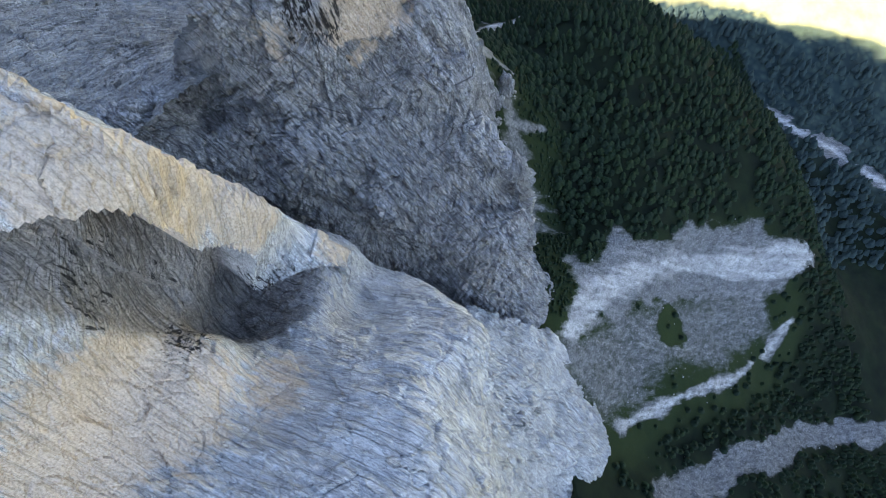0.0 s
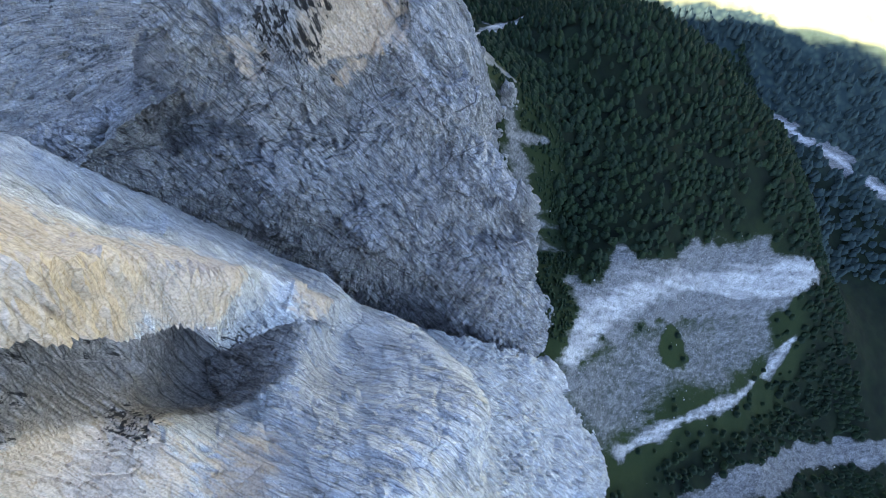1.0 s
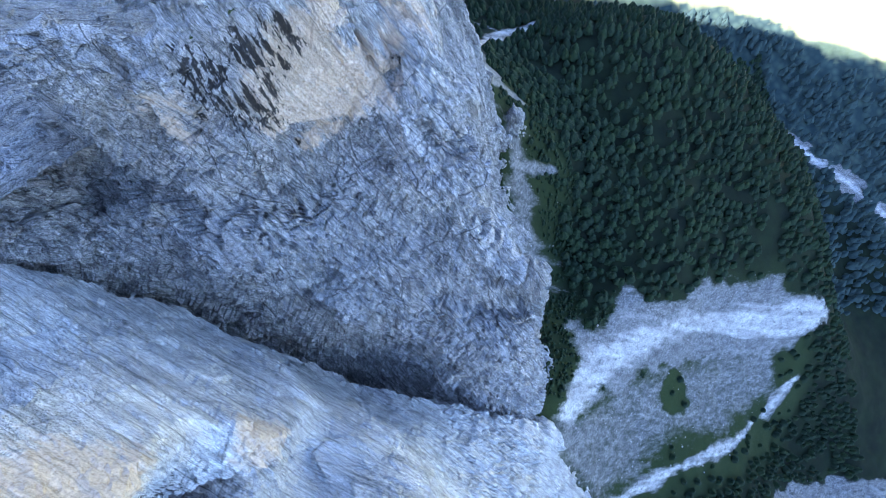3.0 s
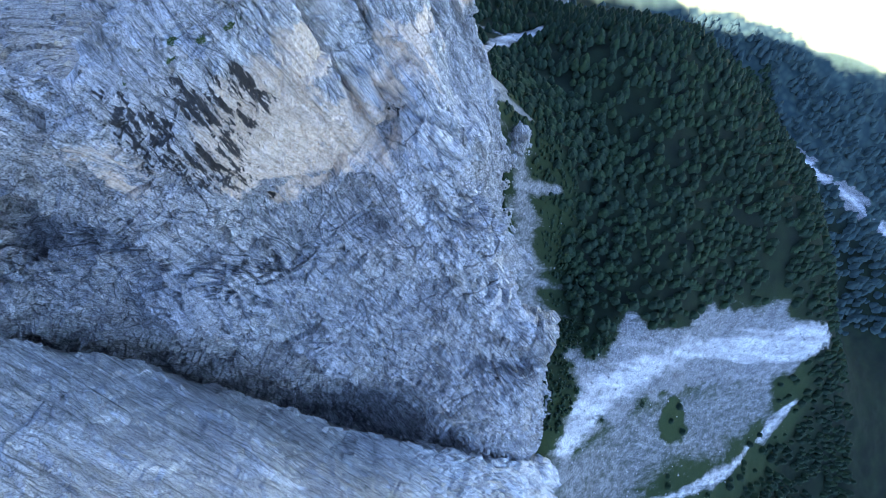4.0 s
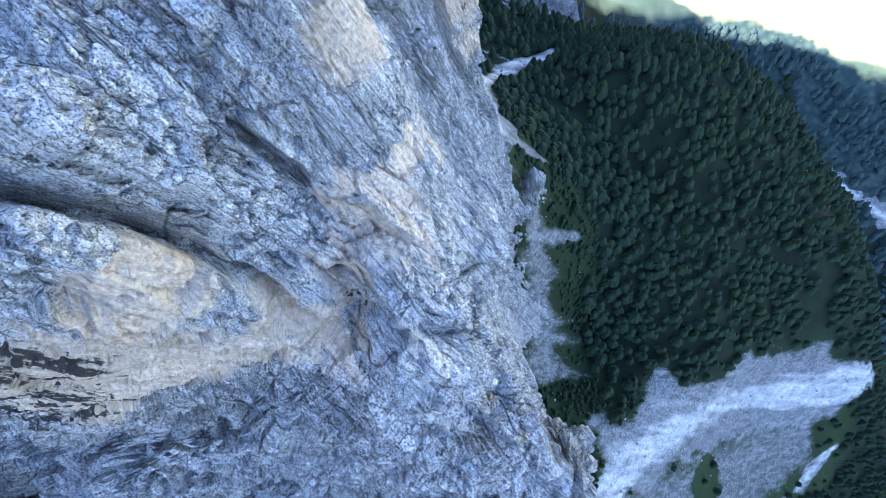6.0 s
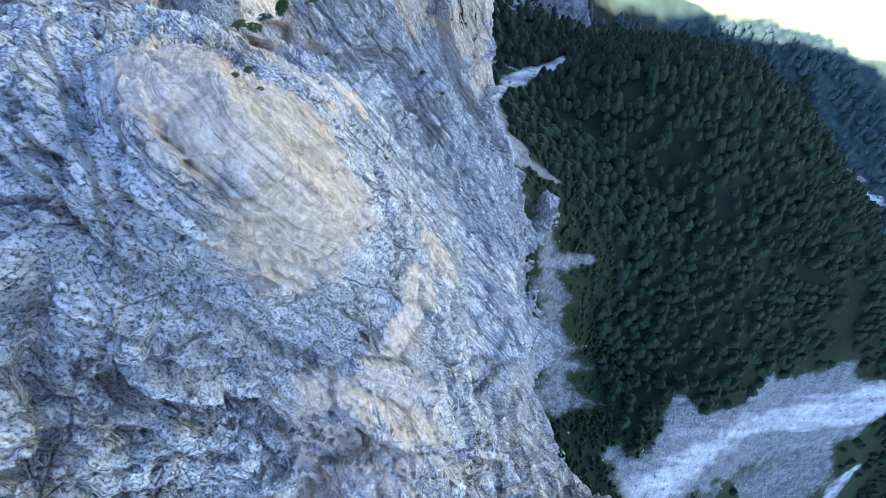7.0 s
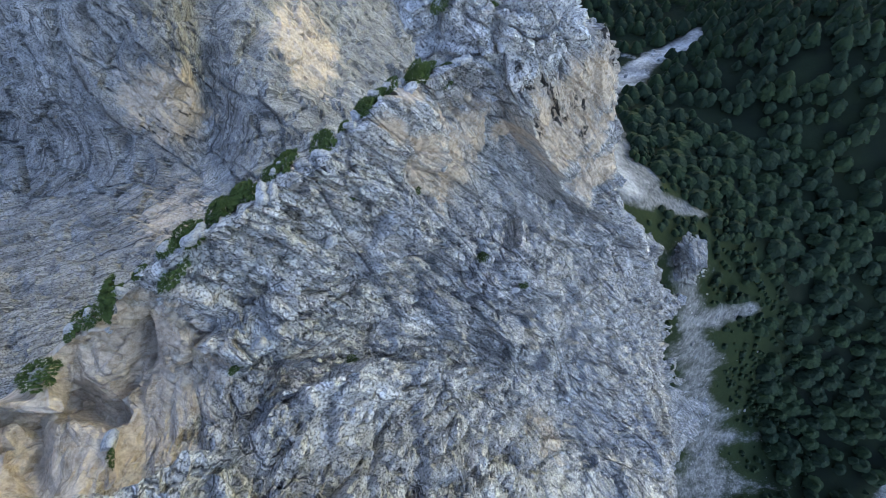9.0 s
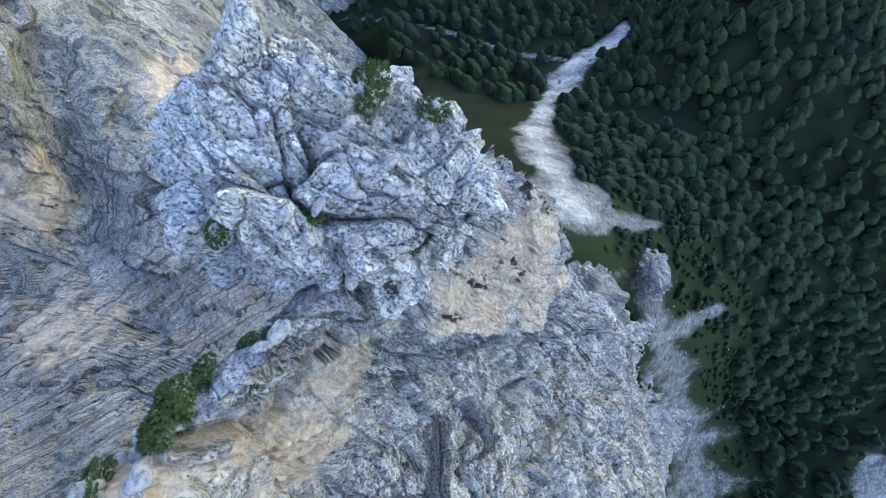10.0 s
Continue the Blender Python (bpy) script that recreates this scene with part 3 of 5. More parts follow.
FRONT.append([6.7, 8.5, 10.2, 12.0, 13.7, 15.4, 17.0, 18.5, 20.0, 21.1, 21.9, 22.3, 22.3, 21.6, 20.4, 18.4, 15.7, 12.4, 8.8, 4.9, 1.3, -1.6, -3.4, -3.8, -3.4, -4.1, -8.7, -20.7, -35.9, -42.1, -35.6, -21.6, -6.6, 4.5, 10.9, 12.4, 9.7, 4.8, -0.2, -4.7])
FAR = []
FAR.append([157.6, 110.5, 69.2, 36.2, 13.8, -0.3, -11.0, -21.2])
FAR.append([156.5, 109.8, 67.0, 28.5, 5.1, -5.6, -15.6, -26.6])
FAR.append([153.6, 112.6, 70.4, 23.8, -4.2, -10.0, -20.6, -33.2])
FAR.append([141.5, 108.0, 74.2, 29.8, -6.1, -14.4, -28.9, -41.0])
FAR.append([115.3, 84.5, 54.6, 19.2, -13.1, -31.0, -42.3, -46.1])
FAR.append([78.1, 46.9, 14.0, -20.7, -44.3, -49.9, -45.7, -39.6])
FAR.append([31.4, 5.1, -22.5, -45.9, -48.4, -26.5, -21.9, -20.5])
FAR.append([-19.6, -35.7, -48.5, -50.4, -34.2, -6.5, -4.3, -6.0])
FAR.append([-67.4, -73.5, -75.3, -67.6, -50.6, -31.6, -18.0, -9.5])
FAR.append([-111.4, -110.9, -107.4, -99.0, -85.9, -67.4, -46.4, -27.6])
FAR.append([-153.1, -148.5, -142.4, -133.7, -120.9, -101.9, -77.7, -52.4])
SLOPE = []
SLOPE.append([60.0, 55.0, 52.0, 53.0, 59.0, 67.0, 80.0, 111.0, 148.0, 133.0, 94.0, 74.0, 72.0, 72.0, 65.0, 54.0])
SLOPE.append([14.0, 7.0, 1.0, 2.0, 15.0, 30.0, 27.0, 44.0, 121.0, 98.0, 58.0, 47.0, 50.0, 47.0, 33.0, 15.0])
SLOPE.append([-31.0, -40.0, -51.0, -54.0, -30.0, 3.0, -4.0, -25.0, 60.0, 43.0, 49.0, 35.0, 30.0, 18.0, -5.0, -27.0])
SLOPE.append([-76.0, -88.0, -104.0, -111.0, -80.0, -44.0, -9.0, -15.0, 15.0, 29.0, 60.0, 36.0, 10.0, -19.0, -46.0, -67.0])
SLOPE.append([-118.0, -128.0, -138.0, -134.0, -96.0, -79.0, -40.0, -7.0, 14.0, 29.0, 46.0, 33.0, -7.0, -48.0, -77.0, -97.0])
SLOPE.append([-152.0, -155.0, -153.0, -144.0, -124.0, -118.0, -81.0, -36.0, -15.0, 0.0, 29.0, 16.0, -31.0, -71.0, -97.0, -114.0])
SLOPE.append([-181.0, -178.0, -172.0, -164.0, -156.0, -143.0, -108.0, -62.0, -31.0, -15.0, -4.0, -33.0, -77.0, -101.0, -113.0, -123.0])
SLOPE.append([-208.0, -205.0, -202.0, -202.0, -196.0, -168.0, -124.0, -76.0, -43.0, -44.0, -70.0, -107.0, -134.0, -134.0, -129.0, -130.0])
SLOPE.append([-233.0, -231.0, -230.0, -231.0, -222.0, -184.0, -137.0, -105.0, -90.0, -112.0, -143.0, -161.0, -167.0, -158.0, -146.0, -139.0])
SLOPE.append([-256.0, -254.0, -252.0, -248.0, -234.0, -203.0, -175.0, -171.0, -169.0, -178.0, -185.0, -185.0, -181.0, -171.0, -160.0, -151.0])
SLOPE.append([-277.0, -274.0, -270.0, -264.0, -252.0, -234.0, -228.0, -235.0, -226.0, -215.0, -203.0, -191.0, -185.0, -179.0, -171.0, -162.0])
SLOPE.append([-295.0, -290.0, -285.0, -279.0, -269.0, -258.0, -253.0, -251.0, -240.0, -227.0, -211.0, -197.0, -191.0, -186.0, -181.0, -174.0])
SLOPE.append([-312.0, -306.0, -299.0, -291.0, -282.0, -271.0, -260.0, -248.0, -239.0, -233.0, -223.0, -212.0, -204.0, -198.0, -192.0, -185.0])
SLOPE.append([-328.0, -320.0, -311.0, -302.0, -291.0, -279.0, -266.0, -252.0, -244.0, -242.0, -238.0, -230.0, -220.0, -212.0, -205.0, -198.0])
SLOPE.append([-342.0, -333.0, -323.0, -312.0, -300.0, -287.0, -274.0, -262.0, -256.0, -255.0, -253.0, -246.0, -237.0, -228.0, -220.0, -212.0])
SLOPE.append([-356.0, -345.0, -334.0, -322.0, -309.0, -296.0, -284.0, -274.0, -270.0, -268.0, -267.0, -262.0, -254.0, -245.0, -235.0, -226.0])

# ochre breaks, dark water marks and one shaded recess: place, reach, strength
OCHRE = [(-55, 50, 228, 24, 1.0), (-56, 64, 200, 16, 0.9), (-95, 26, 185, 24, 1.0), (-68, 28, 160, 12, 0.6), (-34, 131, 196, 13, 0.95),
         (-13, 144, 199, 8, 0.8), (-11, 152, 216, 4.5, 1.0), (-26, 182, 198, 7, 1.0), (-27, 172, 203, 7, 0.8), (-3, 206, 178, 7, 0.8),
         (-11, 199, 185, 6, 0.7), (-68, 272, 138, 14, 0.8), (-92, 246, 154, 12, 0.8), (-105, 226, 135, 14, 0.7)]
OCHRE += [(-15.5, 163.0, 212.0, 2.6, 1.2), (-14.7, 162.8, 211.0, 2.2, 1.2), (-12.9, 161.4, 210.7, 2.2, 1.1), (-19.8, 166.8, 210.4, 2.0, 1.0), (-13.6, 165.8, 204.0, 1.2, 1.0), (-18.3, 171.5, 203.2, 2.0, 1.0), (-14.6, 170.0, 199.4, 2.0, 1.1), (-20.8, 171.6, 205.0, 1.6, 1.0), (-9.4, 202.4, 182.1, 2.5, 0.9), (-14.0, 196.5, 192.3, 2.0, 0.9), (-17.9, 191.4, 198.1, 1.6, 0.9)]
OCHRE += [(-51, 72, 160, 9, 0.7), (-62, 132, 195, 12, 0.5), (-8, 180, 166, 8, 0.4), (-20, 136, 196, 8, 0.8), (-9, 158, 196, 6, 0.6)]
# the mark at (-92, 215, 131) darkens the far wall's overhung recess as shade
WET_AND_SHADE = [(-50, 132, 203, 9, 1.0), (-44, 131, 197, 9, 1.0), (-76, 44, 190, 16, 1.0), (-74, 38, 215, 13, 0.9), (-76, 58, 165, 13, 0.9),
       (-3, 207, 182, 7, 0.6), (-92, 215, 131, 16, 0.5), (-97, 245, 150, 9, 0.6), (-16, 138, 197, 3, 1.0), (-60, 108, 105, 9, 0.7),
       (-38, 131, 209, 6, 1.1), (-39, 132, 201, 6, 1.0), (-31, 131, 212, 4, 0.8), (-28, 181.5, 201, 1.7, 1.3), (-4, 206, 179, 5, 0.7), (-62, 40, 226, 9, 0.45), (-80, 36, 205, 10, 0.9), (-84, 40, 180, 9, 0.9)]
OCHRE += [(-29, 131, 206, 9, 1.1), (-25, 135, 199, 7, 1.0), (-27, 136, 190, 6, 0.9), (-27, 176.5, 203, 5, 1.25), (-28, 181.5, 201.5, 4.5, 1.2), (-24, 178, 200.5, 3.5, 1.1),
          (-16, 171, 201, 3.5, 0.9), (-20.5, 172, 204.5, 3.5, 0.8), (-14, 198, 189, 4, 0.9), (-4, 206, 174, 5, 0.8), (-2, 207, 164, 5, 0.7), (-12, 154, 219, 4, 1.3), (-60, 42, 230, 14, 0.9), (-90, 25, 190, 16, 0.8)]



def chain(line, reach, strength):
    """Marks strung along a line."""
    out = []
    for (x0, y0, z0), (x1, y1, z1) in zip(line, line[1:]):
        for u in (0, 0.5):
            out.append((x0 + u * (x1 - x0), y0 + u * (y1 - y0), z0 + u * (z1 - z0), reach, strength))
    return out + [(*line[-1], reach, strength)]


OCHRE += [(-88, 20, 182, 20, 1.25), (-104, 10, 182, 16, 1.2), (-60, 47, 234, 15, 1.2), (-56, 60, 205, 9, 1.0)]
OCHRE += chain([(-23, 134.4, 212.6), (-29.4, 131.8, 209.6), (-30.8, 134, 199), (-22, 135.4, 201.5), (-26, 137.8, 187.7), (-40, 137.6, 180)], 4.5, 1.1)
OCHRE += chain([(-9.4, 152, 202.2), (-12, 146.3, 204), (-14.5, 145.7, 205.3), (-10.9, 144.9, 202.3)], 2.6, 1.0)
OCHRE += chain([(-12.5, 198.7, 193), (-11.8, 198.8, 185.7), (-9, 204.4, 179), (-3.5, 206, 168), (-0.5, 208.6, 172)], 1.8, 0.9)
OCHRE += chain([(-25.4, 183.4, 197.8), (-24.5, 184.6, 196.9), (-26.4, 180, 199)], 2.4, 1.2)
WET_AND_SHADE += chain([(-31, 131.4, 213), (-37.4, 130.7, 209.4), (-53, 134, 199.5)], 3.5, 1.15) + chain([(-29.7, 131.5, 209), (-38, 131, 203.4), (-56.7, 134, 192.7)], 3.0, 1.0)
WET_AND_SHADE += chain([(-42.7, 134.6, 180.6), (-52, 133.5, 174)], 2.5, 0.9) + chain([(-6.7, 204.4, 187), (-5.4, 205, 181), (-3.3, 207.4, 173.5)], 1.6, 0.7)


def weather(P, N, rough=1.0, slab=0.0, axes=MAIN_BED):
    """Breaks smooth places P with normals N into tilted blocks, beds and cracks; the ridge by the pinnacle is broken smaller and flatter."""
    small = np.maximum(np.clip((P[:, 1] - 138) / 25, 0, 1), 0.85 * np.clip((P[:, 2] - 183) / 12, 0, 1) * np.clip((P[:, 1] - 122) / 6, 0, 1)) * np.clip((P[:, 0] + 58) / 12, 0, 1) * np.clip((225 - P[:, 1]) / 8, 0, 1)
    big = 1 - 0.5 * small
    warp = P + (1.5 - 0.6 * small)[:, None] * np.stack([fractal(P, 16, 2, 5), fractal(P, 16, 2, 6), fractal(P, 16, 2, 7)], 1)
    d = (1.2 - 0.8 * slab) * big * fractal(P, 30, 2, 11)
    rib = np.exp(-(fractal(warp * (1, 1, 0.22), 13, 3, 23) / 0.06) ** 2)
    d -= big * (2.2 - 1.5 * slab) * rib
    f, gap = facets(warp, 12, 31, 1.6, axes)
    d += (1 - 0.5 * slab) * big * (2.6 * f - 1.2 * (1 - small) * np.exp(-(gap / 0.03) ** 2))
    f, gap = facets(warp, 5.2, 41, 2.4, axes)
    d += (1 - 0.45 * small) * (1 - 0.7 * slab) * (1.9 * f - (1.1 - 0.6 * small) * np.exp(-(gap / 0.04) ** 2))
    fresh = np.zeros(len(P))
    for x, y, z, r, k in OCHRE:
        fresh = np.maximum(fresh, k * np.clip(1.6 - np.linalg.norm((P - (x, y, z)) / r, axis=1) * 1.3, 0, 1))
    d *= 1 - 0.35 * np.clip(fresh, 0, 1)
    even = np.clip((178 - P[:, 1]) / 8, 0, 1) * np.clip((P[:, 1] - 145) / 8, 0, 1) * np.clip((P[:, 0] + 32) / 8, 0, 1)
    d *= 1 - 0.4 * even
    calm = (1 - 0.55 * even) * (np.clip(0.55 + 0.9 * soft_noise(P, 22, 43), 0.15, 1.1) * (1 - small) + 0.8 * small) * (1 - 0.6 * slab) * (1 - 0.7 * np.clip(fresh, 0, 1))
    f, gap = facets(warp, 2.0, 51, 2.8, axes)
    d += calm * (0.7 * f - 0.5 * np.exp(-(gap / 0.06) ** 2))
    f, gap = facets(warp, 0.85, 61, 2.6, axes)
    d += calm * small * (0.26 * f - 0.12 * np.exp(-(gap / 0.09) ** 2))
    f, gap = facets(warp, 0.42, 65, 2.2, axes)
    d += small * (1 - 0.6 * np.clip(fresh, 0, 1)) * (0.12 * f - 0.04 * np.exp(-(gap / 0.1) ** 2))
    # beds stand out in steps, thick ones and thin ones
    across = warp @ axes[2]
    for thick, step, seed in ((4.3, 1.2, 42), (1.5, 0.7, 45)):
        bed = (across / thick + 0.3 * soft_noise(P, 7, seed + 2)) % 1
        saw = np.where(bed < 0.85, bed / 0.85, (1 - bed) / 0.15) - 0.5
        d += step * (1 - 0.5 * slab) * (1 - 0.45 * small) * saw * np.clip(0.55 + 1.1 * soft_noise(P, 18, seed), 0, 1)
    d += 0.05 * fractal(P, 0.8, 2, 71)
    return P + rough * d[:, None] * N


def rock_masks(me, V):
    """Where the rock broke freshly (ochre), and where water runs down it and a far recess is painted shaded (dark)."""
    o, w = np.zeros(len(V)), np.zeros(len(V))
    for x, y, z, r, s in OCHRE:
        o = np.maximum(o, s * np.clip(1.6 - np.linalg.norm((V - (x, y, z)) / r, axis=1) * 1.3, 0, 1))
    for x, y, z, r, s in WET_AND_SHADE:
        w = np.maximum(w, s * np.clip(1.6 - np.linalg.norm((V - (x, y, z)) / r, axis=1) * 1.3, 0, 1))
    mask(me, "ochre", o)
    mask(me, "wet_and_shade", w)


def coarser(me, V):
    """Away from the ridge the wall is broken in larger pieces."""
    at = np.zeros(len(me.polygons), np.int32)
    me.polygons.foreach_get("loop_start", at)
    vi = np.zeros(len(me.loops), np.int32)
    me.loops.foreach_get("vertex_index", vi)
    Q = V[vi[at]]
    far = ((Q[:, 1] + 9 * fractal(Q, 7, 3, 121) < 143) & ((Q[:, 2] + 9 * fractal(Q, 7, 3, 123) < 196) | (Q[:, 0] < -58))) | (Q[:, 2] + 9 * fractal(Q, 7, 3, 122) < 150)
    me.polygons.foreach_set("material_index", far.astype(np.int32))


def graded(parts):
    """Steps along one way of a net: (from, to, step), one after another."""
    out = []
    for lo, hi, step in parts:
        out += list(np.arange(lo, hi - step / 4, step))
    return np.array(out + [parts[-1][1]])


def face(name, net, axes, a0, b0, cell, aa, bb, label, rock=ROCK, slab=0.0, end=None, top=None, back=None, carve=None, foot=None, beds=MAIN_BED, trim=None, finish=None):
    """One rock face: the net's form, its end and top line, weathered, with its back folded away behind."""
    A, B = np.meshgrid(aa, bb, indexing="ij")
    if top is not None:
        t = np.interp(aa, *top)
        lo = bb[0]
        B = lo + (B - lo) / (bb[-1] - lo) * (t[:, None] - lo)
    if foot is not None:
        t = np.interp(aa, *foot)
        hi = bb[-1]
        B = hi - (hi - B) / (hi - bb[0]) * (hi - t[:, None])
    if end is not None:
        e = np.interp(B, *end)
        lo = aa[0]
        A = lo + (A - lo) / (aa[-1] - lo) * (e - lo)
    h = form(net, (A.ravel() - a0) / cell, (B.ravel() - b0) / cell)
    G = (np.stack([A.ravel(), B.ravel(), h], 1) @ axes).reshape(len(aa), len(bb), 3)
    if trim is not None:
        G = trim(G.reshape(-1, 3)).reshape(G.shape)
    N = normals(G)
    if back is not None:
        steps = np.array([0.35, 0.8, 1.5, 2.5, 4, 6, 9, 14, 22, 34, 55])
        def fold(E, away, n):
            sag = np.array([0, 0, -1.0])
            rows = [E + s * away * (1 if s < 9 else 1) + 0.02 * s * s * sag for s in steps]
            return rows
        if end is not None:
            rows = fold(G[-1], np.array(back[0]), len(bb))
            G = np.concatenate([G, np.array(rows)], 0)
        if top is not None:
            rows = fold(G[:, -1], np.array(back[1]), len(aa))
            G = np.concatenate([G, np.array(rows).transpose(1, 0, 2)], 1)
        N = normals(G)
    m, n, _ = G.shape
    P = G.reshape(-1, 3)
    if carve is not None:
        P = P + carve(P)[:, None] * N.reshape(-1, 3)
    V = weather(P, N.reshape(-1, 3), 1.0, slab(P) if callable(slab) else slab, beds)
    if finish is not None:
        V = finish(V)
    me = sheet(name, V, quads(m, n), rock, smooth=False)
    if rock is ROCK:
        me.materials.append(COARSE)
        coarser(me, V)
    rock_masks(me, V)
    return tagged(new(name, me), label, "cliff", kind="structure")


def slope_height(x, y):
    x, y = np.asarray(x, float), np.asarray(y, float)
    z = form(SLOPE, (np.clip(x, -40, 560) + 40) / 40, (np.clip(y, -100, 500) + 100) / 40)
    # the wooded spur keeps a sharp crest above the far valley
    d, u = near_line(np.stack([x, y], -1).reshape(-1, 2), [(100, 350), (157, 342), (195, 338), (240, 318), (279, 293), (330, 245)])
    z = z + (np.interp(u, [0, 0.2, 0.4, 0.6, 0.8, 1], [4, 9, 13, 26, 42, 20]) * np.exp(-(d / 34) ** 2)).reshape(x.shape)
    # the far side of the valley climbs to the north-east
    over = np.maximum(0, (x - 420) * 0.55 + (y - 400) * 0.8)
    z = z + 0.42 * over + 30 * soft_noise(np.stack([x, y, 0 * x], 1), 300, 3) * np.clip(over / 200, 0, 1)
    # under the mountain the sheet lies deep
    return z - 120 * np.clip((np.interp(y, [-60, 40, 90], [30, 22, 12]) - x) / 20, 0, 1) * np.clip((np.interp(x, [-45, -12], [350, 215]) - y) / 15, 0, 1)


def carver(cracks):
    def cut(P):
        d = np.zeros(len(P))
        Q = P + 0.5 * np.stack([fractal(P, 4, 2, 101), fractal(P, 4, 2, 102), fractal(P, 4, 2, 103)], 1)
        for width, depth, line in cracks:
            r, u = near_line(Q, line)
            d -= depth * np.exp(-(r / width) ** 2) * np.clip(np.minimum(u, 1 - u) * 8 + 0.35, 0, 1)
        return d
    return cut


def beside(P, line, toward):
    """Distance from a line, how far along it, and whether a place lies on the side of the point toward."""
    line, toward = np.asarray(line, float), np.asarray(toward, float)
    best, along, side = np.full(len(P), 1e9), np.zeros(len(P)), np.zeros(len(P), bool)
    for s in range(len(line) - 1):
        a, d = line[s], line[s + 1] - line[s]
        u = np.clip(((P - a) @ d) / max(d @ d, 1e-9), 0, 1)
        v = P - a - u[:, None] * d
        w = toward - a
        w = w - d * (w @ d) / (d @ d)
        r = np.linalg.norm(v, axis=1)
        near = r < best
        side = np.where(near, v @ w > 0, side)
        along = np.where(near, (s + u) / (len(line) - 1), along)
        best = np.minimum(best, r)
    return best, along, side


# ledges and lips that stand proud of one side of a line: height, reach, a place on the raised side, line
LEDGES_OF_WALL = [
    (4.0, 18, (-55, 131, 185), [(-78, 138, 216), (-81, 139, 198), (-85, 138, 180), (-88, 133, 165)]),
    (2.8, 10, (-45, 131, 185), [(-62, 136, 212), (-66, 137.5, 193), (-70, 136.5, 173), (-73, 128, 156)]),
    (2.5, 10, (-30, 122, 120), [(-58, 126, 160), (-50, 124, 150), (-40, 120, 134), (-30, 117, 120), (-20, 112, 100)]),
    (2.6, 12, (-30, 131, 205), [(-56, 133.4, 196), (-53, 132.5, 188), (-53.3, 133.7, 168.3), (-39, 137, 176), (-29, 138, 180), (-20.2, 134.2, 190)]),
    (4.0, 16, (-50, 128, 160), [(-97, 131, 164), (-89, 129.6, 161), (-79, 125, 155), (-64, 119.6, 145), (-58, 116, 127), (-48, 110.7, 110), (-36, 107, 85), (-14, 101, 78), (3, 98, 82)]),
    (1.3, 7, (-25, 139, 225), [(-24, 136.5, 223), (-22.5, 137.4, 219.7), (-21.8, 138, 215.5), (-20.5, 137.8, 210), (-20.1, 137.2, 202.5), (-19.2, 136, 195.8)]),
    (1.2, 5, (-15, 192, 192), [(-19, 186, 193.1), (-17.4, 188.1, 189), (-16, 190.1, 186.6), (-14.3, 192.6, 186.2), (-13.2, 197, 184.4)]),
    (2.2, 7, (-16, 177, 184), [(-28, 176, 201), (-24, 178, 199), (-21.3, 179.7, 195.9), (-19.1, 181, 193.4), (-17.6, 183.4, 188.8), (-16, 183.8, 184.6), (-14, 184.6, 179.7), (-12.6, 182.5, 173.3)]),
    (2.5, 8, (-2, 208, 178), [(-8, 203.6, 184), (-7.8, 203.8, 180), (-7, 204, 171), (-4, 204.6, 155)]),
    (1.5, 4, (-12, 189.5, 182), [(-15.5, 186.5, 181.5), (-13.2, 187, 179), (-10.6, 187.4, 175), (-8.4, 187, 170.9)]),
    (1.0, 5, (-9, 150, 208), [(-20, 141, 212), (-16.5, 143, 208), (-13.5, 144.5, 203.5), (-10.5, 143.5, 199), (-8, 142, 192)]),
]
# spines that stand out on both sides: height, reach, line
SPINES = [(2.2, 6, [(-11.4, 138.4, 201), (-10.5, 133.1, 195), (-9, 129.4, 189), (-7.6, 125.3, 181), (-5.5, 122, 158), (1.6, 118, 138), (14, 119, 128)])]


def wall_cut(P):
    """The wall's cracks, ledges and spines."""
    Q = P + 0.8 * np.stack([fractal(P, 5, 3, 131), fractal(P, 5, 3, 132), fractal(P, 5, 3, 133)], 1)
    d = carver(CRACKS)(P)
    for height, reach, toward, line in LEDGES_OF_WALL:
        r, u, side = beside(Q, line, toward)
        ends = np.clip(np.minimum(u, 1 - u) * 6 + 0.2, 0, 1)
        d += ends * height * np.where(side, np.exp(-r / reach), -0.35 * np.exp(-r / (0.4 * reach)))
    for height, reach, line in SPINES:
        r, u = near_line(Q, line)
        d += height * np.exp(-r / reach)
    return d


def below_crest(V):
    """The ridge ends in a narrow crest that falls away steeply behind."""
    at = [165, 176, 180, 184, 186, 190, 193, 197, 200, 202, 204, 208, 216]
    cx = np.interp(V[:, 1], at, [-40, -34, -31, -26.5, -22.8, -19, -16.8, -14, -12.2, -11.3, -10.4, -9, -9])
    cz = np.interp(V[:, 1], at, [215, 209, 206.5, 202.5, 199.9, 197.7, 196.2, 194, 192.2, 191, 188.5, 184, 180])
    cap = cz - 1.5 * np.maximum(0, cx - V[:, 0]) + 0.45 * fractal(V * (1, 1, 0), 2.2, 3, 141)
    over = np.clip((V[:, 1] - 172) / 6, 0, 1) * np.maximum(0, V[:, 2] - cap)
    V[:, 2] -= over
    return V


CREST = ([-40, 30, 48, 58, 80, 101, 113, 127, 134, 137.5, 139, 143, 147, 152], [268, 266, 250, 240, 243, 242.5, 241.5, 240, 239.5, 239, 241.5, 241, 239, 236])
ENDS = ([30, 100, 127, 146, 165, 183, 209, 225, 233, 236, 240, 245], [176, 174, 171, 164, 157, 151, 148, 148, 147, 148, 147, 144])
